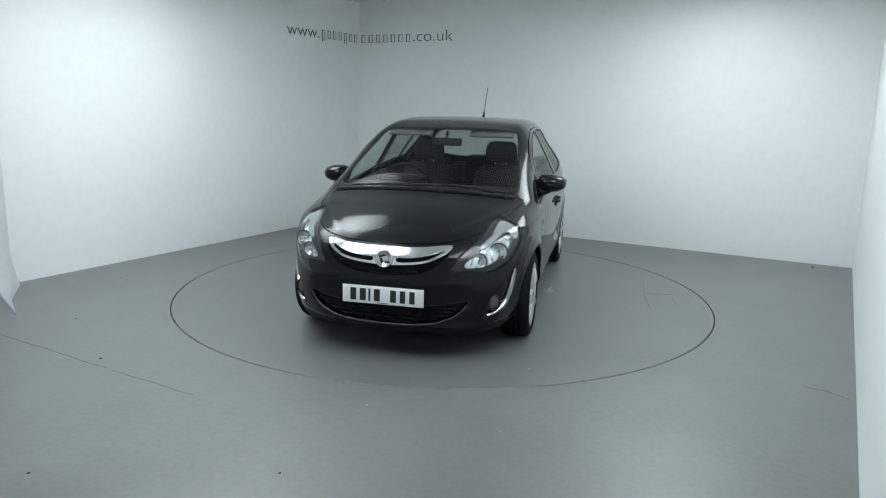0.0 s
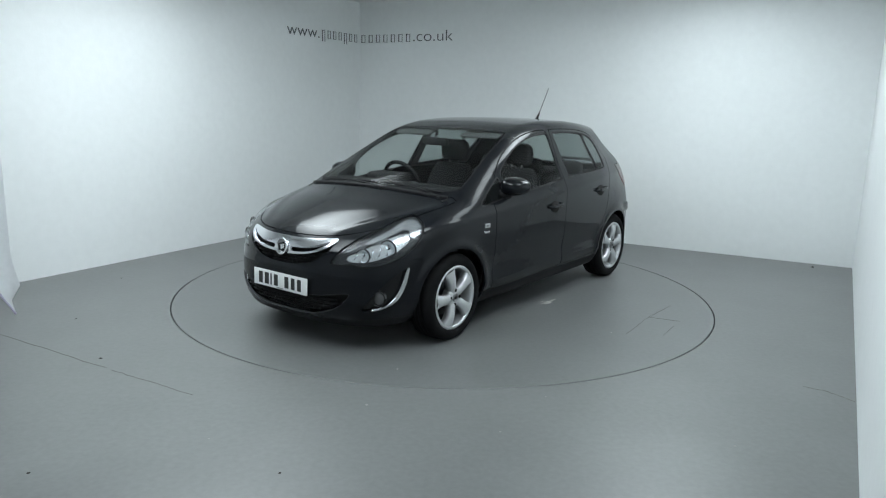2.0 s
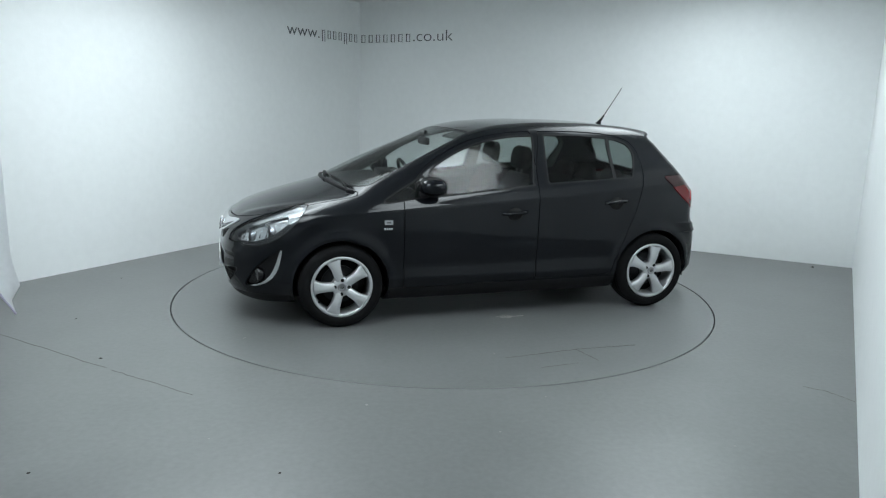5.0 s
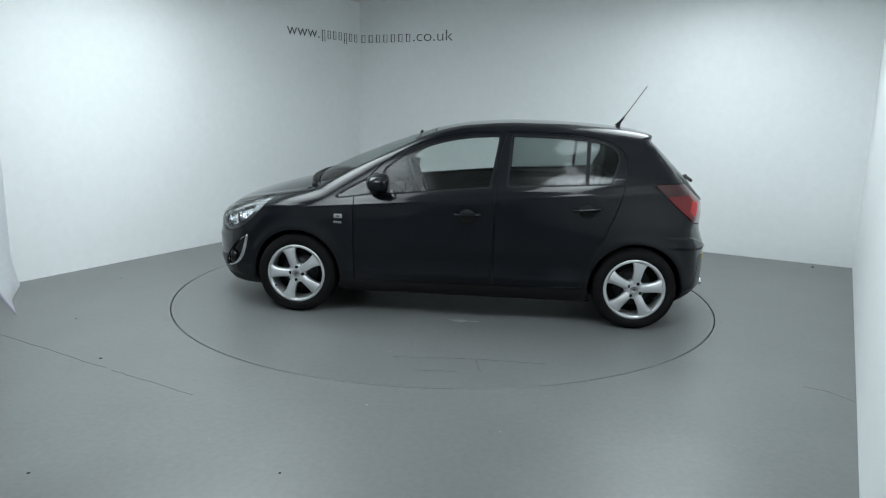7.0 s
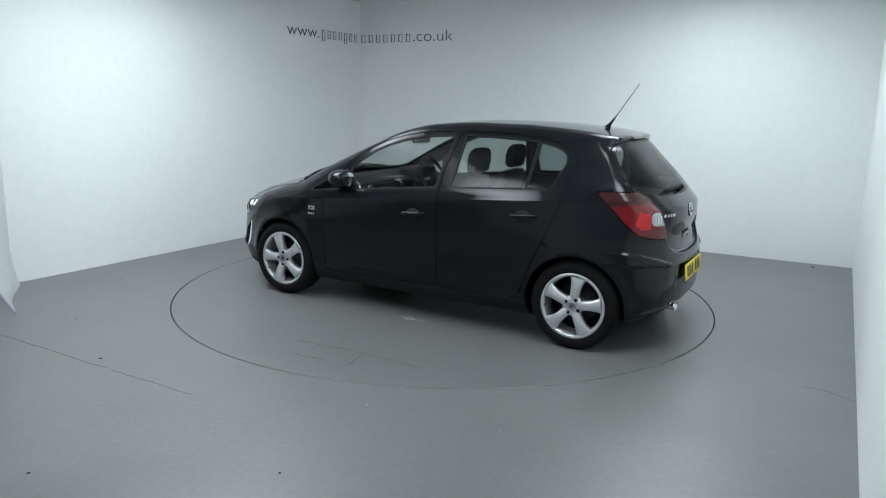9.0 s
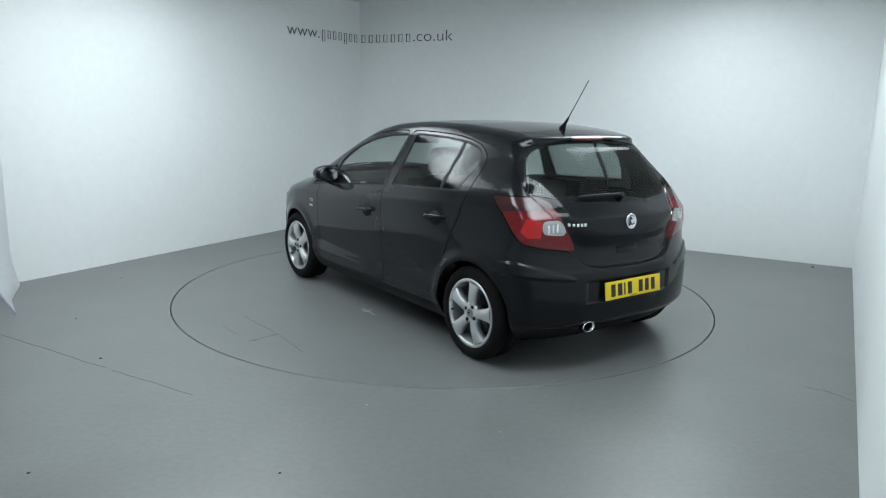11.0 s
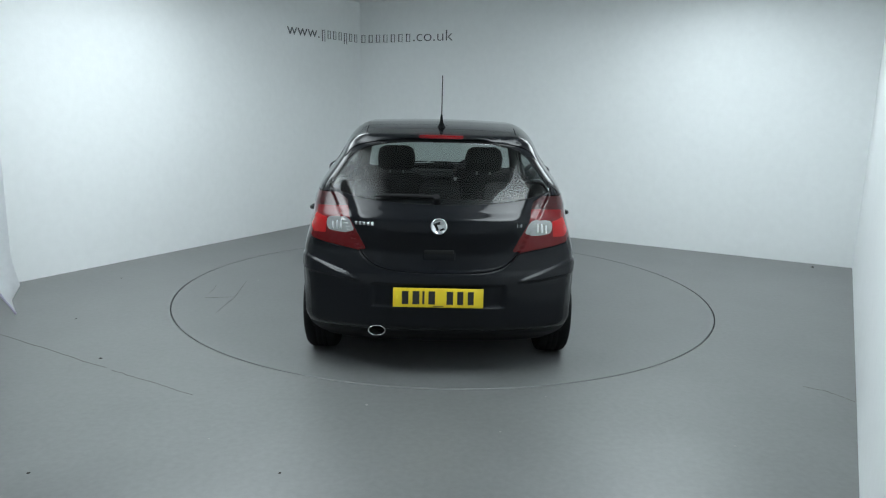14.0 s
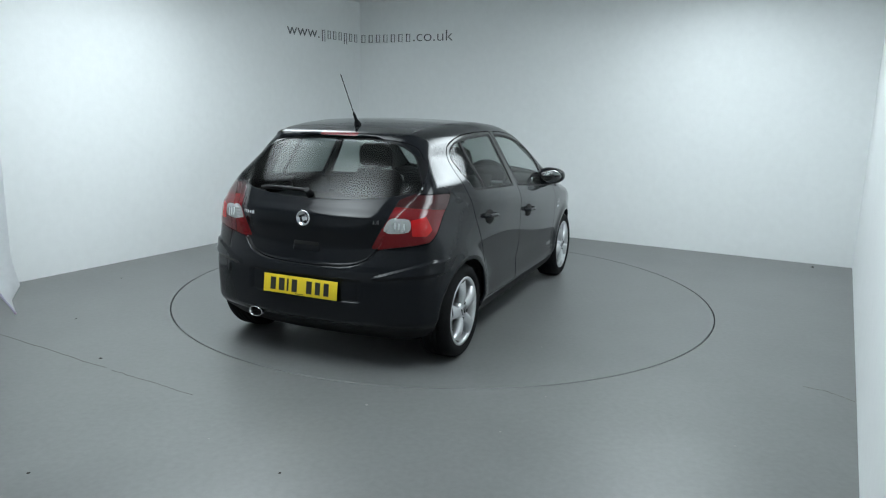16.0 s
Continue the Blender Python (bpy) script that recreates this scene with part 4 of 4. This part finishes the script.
number_plate(stuck((Vector((-1.848, 0, 0.493)), Vector((-1, 0, 0.12)).normalized())), YELLOW_PLATE, "yellow rear number plate with dark bars")
# name bars and figures on the tailgate and wings
for i in range(5):
    part("name_bar", box((0.017, 0.020, 0.004), (0, 0, 0), 0.001, stuck(on_rear(0.483 - 0.024 * i, 0.903), 0.001)), CHROME, tailgate, "chrome name bar")
me, lo, hi = letter_mesh("1.4", 0.034)
m = stuck(on_rear(-0.46, 0.896), 0.002)
for v in me.vertices:
    v.co = m @ Vector((v.co.x - (lo + hi) / 2, v.co.y, v.co.z))
part("engine_figure", me, CHROME, tailgate, "chrome figures 1.4")
for s in (1, -1):
    m = stuck(on_side(0.925, 0.757, s), 0.002)
    b = part("side_badge", box((0.062, 0.032, 0.006), (0, 0, 0), 0.002, m), PALE_LENS, car, "pale wing badge")
    part("badge_bar", box((0.028, 0.010, 0.003), (0, 0, 0.004), 0.001, m), BADGE_INK, b)
    for i in range(4):
        part("name_bar", box((0.011, 0.016, 0.003), (0, 0, 0), 0.001, stuck(on_side(0.952 - 0.016 * i, 0.710, s), 0.001)), CHROME, car)


# ---- handles, mirrors, wipers, aerial, exhaust ----
def bar_on_side(xa, xb, z, s):
    rows = []
    for i in range(13):
        t = i / 12
        p, n = on_side(xa + (xb - xa) * t, z + 0.012 * (t - 0.5), s)
        out = 0.008 + 0.030 * min(1, math.sin(t * math.pi) * 2.2)
        half = 0.014 if 0 < i < 12 else 0.009
        up = Vector((0, 0, 1))
        c = p + n * out
        rows.append([c + up * half - n * 0.012, c + up * half * 0.8, c + n * 0.004, c - up * half * 0.8, c - up * half - n * 0.012])
    verts = [v for r in rows for v in r]
    faces = [(i * 5 + j, i * 5 + (j + 1) % 5, (i + 1) * 5 + (j + 1) % 5, (i + 1) * 5 + j) for i in range(12) for j in range(5)]
    faces += [tuple(range(5))[::-1], tuple(60 + j for j in range(5))]
    bm = bmesh.new()
    bm.from_mesh(mesh_of(verts, faces))
    bmesh.ops.recalc_face_normals(bm, faces=bm.faces)
    return bm


DOORS = {"front": [], "rear": []}
for o in car.children:
    if o.name.startswith("front_door"):
        DOORS["front"].append(o)
    if o.name.startswith("rear_door"):
        DOORS["rear"].append(o)
for which, x, z in (("front", -0.03, 0.806), ("rear", -0.885, 0.868)):
    for o, s in zip(DOORS[which], (1, -1)):
        # the recess's shade is painted as a near-black oval just off the door
        bm = revolve([(0.0, 0.009), (0.9, 0.009), (1.0, -0.006)], 28, "z")
        bmesh.ops.transform(bm, matrix=stuck(on_side(x, z - 0.010, s)) @ Matrix.Diagonal((0.062, 0.050, 1, 1)), verts=bm.verts)
        part("handle_recess", bm, SEAM, o, "near-black oval painted for the shaded handle recess")
        part("handle", bar_on_side(x + 0.105, x - 0.105, z, s), PAINT, o)
        bm = disc(0.010, 0.004, 14)
        bmesh.ops.transform(bm, matrix=stuck(on_side(x - 0.07, z - 0.035, s), 0.0), verts=bm.verts) if which == "front" and s == -1 else bmesh.ops.transform(bm, matrix=stuck(on_side(x - 0.02, z, s), -0.003), verts=bm.verts)
        part("lock", bm, BLACK, o)


def mirror(s):
    bm = bmesh.new()
    bmesh.ops.create_uvsphere(bm, u_segments=40, v_segments=24, radius=1)
    for v in bm.verts:
        x, y, z = v.co
        e = 2.5
        k = (abs(x) ** e + abs(y) ** e + abs(z) ** e) ** (-1 / e)
        x, y, z = x * k, y * k, z * k
        x = x * (0.115 if x > 0 else 0.065)
        y *= 0.108
        z *= 0.068 - 0.010 * (y / 0.108)
        v.co = (x - 0.12 * (y + 0.108) * 0.6, y, z + 0.06 * (y + 0.1) * 0.15)
    for f in bm.faces:
        f.smooth = True
    geom = bm.verts[:] + bm.edges[:] + bm.faces[:]
    cutr = bmesh.ops.bisect_plane(bm, geom=geom, plane_co=(-0.05, 0, 0), plane_no=(-1, -0.12, 0), clear_outer=True)
    m = pose(0.60, 0, 1.008) @ Matrix.Translation((0, s * 0.872, 0)) @ Matrix.Diagonal((1, s, 1, 1))
    edges = [e for e in bm.edges if e.is_boundary]
    bmesh.ops.contextual_create(bm, geom=edges)
    bmesh.ops.transform(bm, matrix=m, verts=bm.verts)
    bmesh.ops.recalc_face_normals(bm, faces=bm.faces)
    h = part("door_mirror", bm, PAINT, car, "dark grey door mirror housing")
    g = revolve([(0.0, 0.002), (0.9, 0.002), (1.0, 0.0)], 32, "x")
    bmesh.ops.transform(g, matrix=m @ Matrix.Translation((-0.056, 0.004, 0.0)) @ Matrix.Rotation(0.12, 4, "Z") @ Matrix.Diagonal((-1, 0.090, 0.054, 1)), verts=g.verts)
    part("mirror_glass", g, MIRROR, h, "silvered mirror glass")
    foot = tube([(0.665, s * 0.775, 0.945), (0.655, s * 0.815, 0.945), (0.635, s * 0.855, 0.957)], [0.036, 0.028, 0.024], 12)
    part("mirror_foot", foot, BLACK, h, "black mirror foot")


for s in (1, -1):
    mirror(s)


def over_screen(x, y, lift):
    p, n = on_top(x, y)
    return p + n * lift


def wiper(points, pivot):
    pts = [over_screen(x, y, 0.011) for x, y in points]
    b = part("windscreen_wiper", tube(pts, [0.004] + [0.007] * (len(pts) - 2) + [0.003], 8), BLACK, car, "black windscreen wiper")
    mid = pts[len(pts) // 2]
    a = over_screen(*pivot, 0.004)
    part("wiper_arm", tube([a, a.lerp(mid, 0.5) + Vector((0, 0, 0.008)), mid + Vector((0, 0, 0.004))], [0.010, 0.008, 0.005], 8), BLACK, b)
    part("wiper_cap", tube([a - Vector((0, 0, 0.02)), a + Vector((0, 0, 0.008))], [0.015, 0.012], 12), BLACK, b)


wiper([(1.235 - 0.26 * y * y, y) for y in np.linspace(-0.56, 0.10, 12)], (1.275, 0.16))
wiper([(1.225 - 0.26 * y * y, y) for y in np.linspace(0.12, 0.61, 10)], (1.175, 0.60))
scuttle = [over_screen(1.275 - 0.30 * y * y, y, 0.002) for y in np.linspace(-0.66, 0.66, 24)]
part("scuttle_panel", tube(scuttle, 0.014, 8), BLACK, car, "black scuttle panel")

pts = [on_rear(y, 1.045 - 0.02 * abs(y - 0.2))[0] + on_rear(y, 1.045)[1] * 0.022 for y in np.linspace(0.38, 0.02, 10)]
w = part("rear_wiper", tube(pts, [0.006] + [0.013] * 8 + [0.016], 8), BLACK, tailgate, "black rear wiper")
a, n = on_rear(0.02, 1.035)
part("wiper_cap", tube([a - n * 0.01, a + n * 0.045], [0.024, 0.017], 14), BLACK, w)

base, n = on_top(-1.156, 0)
aerial = part("aerial", tube([base, base + Vector((-0.02, 0, 0.032)), base + Vector((-0.045, 0, 0.065)), base + Vector((-0.053, 0, 0.08))], [0.026, 0.011, 0.008, 0.005], 12), BLACK, car, "black roof aerial")
part("rod", tube([base + Vector((-0.045, 0, 0.065)), base + Vector((-0.212, 0, 0.315))], [0.0032, 0.0026], 8), BLACK, aerial)
EX = Matrix.Translation((0.012, 0.355, 0.283)) @ Matrix.Diagonal((1, 1.4, 0.85, 1))
bm = revolve([(0.036, -1.60), (0.036, -1.825), (0.0375, -1.832), (0.036, -1.836), (0.032, -1.832), (0.0315, -1.78), (0.0, -1.78)], 32, "x")
bmesh.ops.transform(bm, matrix=EX, verts=bm.verts)
tip = part("exhaust_tip", bm, CHROME, car, "oval chrome exhaust tip")
bm = revolve([(0.0, -1.80), (0.0312, -1.80), (0.0312, -1.822)], 24, "x")
bmesh.ops.transform(bm, matrix=EX, verts=bm.verts)
part("exhaust_bore", bm, SEAM, tip)
bm = box((0.19, 0.085, 0.010), (0, 0, 0), 0.006, stuck(on_rear(0.0, 0.725), -0.002))
h = part("tailgate_handle", bm, PAINT, tailgate)
part("grip_slot", box((0.17, 0.022, 0.006), (0, 0.022, 0.004), 0.002, stuck(on_rear(0.0, 0.725), 0.0)), SEAM, h, "dark grip slot")


# ---- inside the car ----
def liner(label, low, high, sink, mat, name, s=0, x0=-1.75, x1=0.95):
    me = skin.mesh(label, s, sink, 0.0, lambda c: low < c[2] < high and x0 < c[0] < x1)
    if len(me.polygons):
        return part(name, me, mat, car, "")


liner("body", 0.98, 1.5, 0.022, GREY_TRIM, "headliner", 0, -0.85, 0.95)
liner("body", 0.98, 1.5, 0.022, DARK_TRIM, "rear_pillar_trim", 0, -1.75, -0.85)
for s, (f, r) in zip((1, -1), zip(DOORS["front"], DOORS["rear"])):
    for lab in ("front_door", "rear_door"):
        liner(lab, 0.99, 1.5, 0.020, GREY_TRIM, "door_frame_trim", s)
        liner(lab, 0.30, 0.99, 0.045, DARK_TRIM, "door_card", s)
for s in (1, -1):
    liner("body", 0.25, 0.98, 0.04, DARK_TRIM, "side_trim", s, -1.7, 0.9)
liner("tailgate", 0.6, 1.0, 0.03, DARK_TRIM, "tailgate_trim", 0, -1.9, 0)
part("floor_pan", box((2.6, 1.40, 0.03), (-0.25, 0, 0.235), 0.008), DARK_TRIM, car)
prof = [(1.22, 0.55), (1.22, 0.93), (1.08, 0.965), (0.9, 0.985), (0.74, 0.98), (0.63, 0.935), (0.585, 0.85), (0.62, 0.70), (0.72, 0.55)]
bm = prism([(x, z) for x, z in prof], 1.36, Matrix.Translation((0, 0.68, 0)) @ Matrix.Rotation(radians(90), 4, "X"), 0.015)
dash = part("dashboard", bm, DARK_TRIM, car, "dark plastic dashboard")
part("instrument_hood", box((0.20, 0.34, 0.09), (0.66, -0.30, 0.985), 0.035, None, 4), DARK_TRIM, dash)
part("centre_stack", box((0.10, 0.26, 0.30), (0.585, 0, 0.80), 0.02), GLOSS_BLACK, dash, "gloss black centre console")
for y in (-0.08, 0.08, 0.55, -0.55):
    bm = disc(0.035, 0.01, 20)
    bmesh.ops.transform(bm, matrix=Matrix.Translation((0.575, y, 0.90)) @ Matrix.Rotation(radians(-90), 4, "Y"), verts=bm.verts)
    part("air_vent", bm, STEEL, dash, "round air vent")
part("centre_tunnel", box((1.2, 0.18, 0.25), (0.1, 0, 0.36), 0.03), DARK_TRIM, car)
part("gear_knob", tube([(0.34, 0, 0.48), (0.33, 0, 0.60), (0.33, 0, 0.66)], [0.03, 0.008, 0.024], 12), GLOSS_BLACK, car)
ringp = [(0.185 * math.cos(2 * math.pi * i / 40), 0.185 * math.sin(2 * math.pi * i / 40), 0) for i in range(41)]
SW = Matrix.Translation((0.49, -0.30, 0.935)) @ Matrix.Rotation(radians(-66), 4, "Y")
bm = tube([SW @ Vector(p) for p in ringp], 0.016, 10, False)
wheel_rim = part("steering_wheel", bm, BLACK, car, "black three-spoke steering wheel")
part("boss", box((0.13, 0.15, 0.05), (0, 0, -0.01), 0.03, SW, 4), BLACK, wheel_rim)
for a in (90, -90, 180):
    c, q = math.cos(radians(a)), math.sin(radians(a))
    part("steering_spoke", tube([SW @ Vector((0.05 * c, 0.05 * q, -0.005)), SW @ Vector((0.18 * c, 0.18 * q, 0))], 0.014, 8), STEEL, wheel_rim, "silver spoke")


def cushion(rows, width, mat, thick=0.10):
    """A padded slab that follows a line in xz, with rounded sides."""
    verts, faces, k = [], [], 16
    for i, (x, z, half, t) in enumerate(rows):
        a, b = rows[max(i - 1, 0)], rows[min(i + 1, len(rows) - 1)]
        d = Vector((b[0] - a[0], 0, b[1] - a[1])).normalized()
        n = Vector((-d.z, 0, d.x))
        for j in range(k):
            ang = 2 * math.pi * j / k
            cy, cn = math.cos(ang), math.sin(ang)
            cy, cn = math.copysign(abs(cy) ** 0.45, cy), math.copysign(abs(cn) ** 0.6, cn)
            dish = 0.02 * (1 - cy * cy) if cn > 0 else 0
            verts.append(Vector((x, cy * half, z)) + n * (cn * t / 2 - dish))
    for i in range(len(rows) - 1):
        for j in range(k):
            faces.append((i * k + j, i * k + (j + 1) % k, (i + 1) * k + (j + 1) % k, (i + 1) * k + j))
    faces += [tuple(range(k))[::-1], tuple((len(rows) - 1) * k + j for j in range(k))]
    bm = bmesh.new()
    bm.from_mesh(mesh_of(verts, faces))
    bmesh.ops.recalc_face_normals(bm, faces=bm.faces)
    return bm


def seat(x, y, rear=False, wide=1.0):
    top = 1.055 if not rear else 0.97
    back = cushion([(x + 0.02, 0.48, 0.20, 0.06), (x, 0.52, 0.235, 0.12), (x - 0.07, 0.72, 0.245, 0.13), (x - 0.14, 0.90, 0.235, 0.11), (x - 0.18, top - 0.05, 0.21, 0.09), (x - 0.195, top, 0.17, 0.05)], 0.5, SEAT_CLOTH)
    bmesh.ops.transform(back, matrix=Matrix.Translation((0, y, 0)) @ Matrix.Diagonal((1, wide, 1, 1)), verts=back.verts)
    s_ = part("rear_seat" if rear else "front_seat", back, SEAT_CLOTH, car, "dark fabric car seat")
    base_ = cushion([(x + 0.50, 0.40, 0.20, 0.06), (x + 0.46, 0.42, 0.24, 0.13), (x + 0.25, 0.41, 0.245, 0.15), (x + 0.02, 0.40, 0.24, 0.14), (x - 0.02, 0.40, 0.2, 0.08)], 0.5, SEAT_CLOTH)
    bmesh.ops.transform(base_, matrix=Matrix.Translation((0, y, 0)) @ Matrix.Diagonal((1, wide, 1, 1)), verts=base_.verts)
    part("seat_cushion", base_, SEAT_CLOTH, s_)
    hx, hz = x - 0.20, top + (0.075 if not rear else -0.02)
    head = cushion([(hx + 0.005, hz - 0.05, 0.10, 0.05), (hx, hz - 0.03, 0.138, 0.085), (hx - 0.01, hz + 0.05, 0.145, 0.10), (hx - 0.02, hz + 0.11, 0.128, 0.085), (hx - 0.022, hz + 0.135, 0.09, 0.04)], 0.3, SEAT_CLOTH)
    bmesh.ops.translate(head, verts=head.verts, vec=(0, y, 0))
    part("head_restraint", head, SEAT_CLOTH, s_)
    for d in (-0.05, 0.05):
        part("restraint_post", tube([(hx + 0.01, y + d, top - 0.04), (hx, y + d, hz - 0.02)], 0.007, 8), STEEL, s_)


for y in (0.335, -0.335):
    seat(-0.08, y)
    seat(-0.86, math.copysign(0.425, y), True)
seat(-0.855, 0.0, True, 0.70)
part("parcel_shelf", box((0.50, 1.12, 0.025), (-1.36, 0, 0.955), 0.008), DARK_TRIM, car, "dark parcel shelf")
mm = part("rear_view_mirror", box((0.035, 0.25, 0.062), (0.44, 0, 1.285), 0.016, None, 3), BLACK, car, "black interior mirror")
part("mirror_stalk", tube([(0.45, 0, 1.30), (0.42, 0, 1.365)], 0.011, 8), BLACK, mm)
for y in (0.34, -0.34):
    part("sun_visor", box((0.15, 0.36, 0.018), (0.26, y, 1.352), 0.007, Matrix.Translation((0.26, 0, 1.352)) @ Matrix.Rotation(radians(18), 4, "Y") @ Matrix.Translation((-0.26, 0, -1.352))), GREY_TRIM, car, "pale grey sun visor")


# ---- motion ----
OFF = Vector((-0.225, 0.052, 0))
HEADING = [(0, -103.14), (0.5, -109.1), (1, -115.07), (1.5, -121.02), (2, -126.98), (2.5, -132.93), (3, -138.88), (3.5, -144.81), (4, -150.73), (5.25, -165.4),
           (6.5, -180.06), (7, -185.95), (7.5, -191.85), (8, -197.77), (8.5, -203.7), (9, -209.65), (10.25, -224.6), (11.5, -239.56), (12, -245.5),
           (12.5, -251.45), (13, -257.4), (13.5, -263.35), (14, -269.3), (14.5, -275.25), (15, -281.2), (15.5, -287.15), (16, -293.09)]


def motions():
    spin = [(t, pose(0, 0, 0, 0, 0, a)) for t, a in HEADING]
    walk(turntable, spin)
    walk(car, [(t, m @ Matrix.Translation(OFF)) for t, m in spin])


motions()
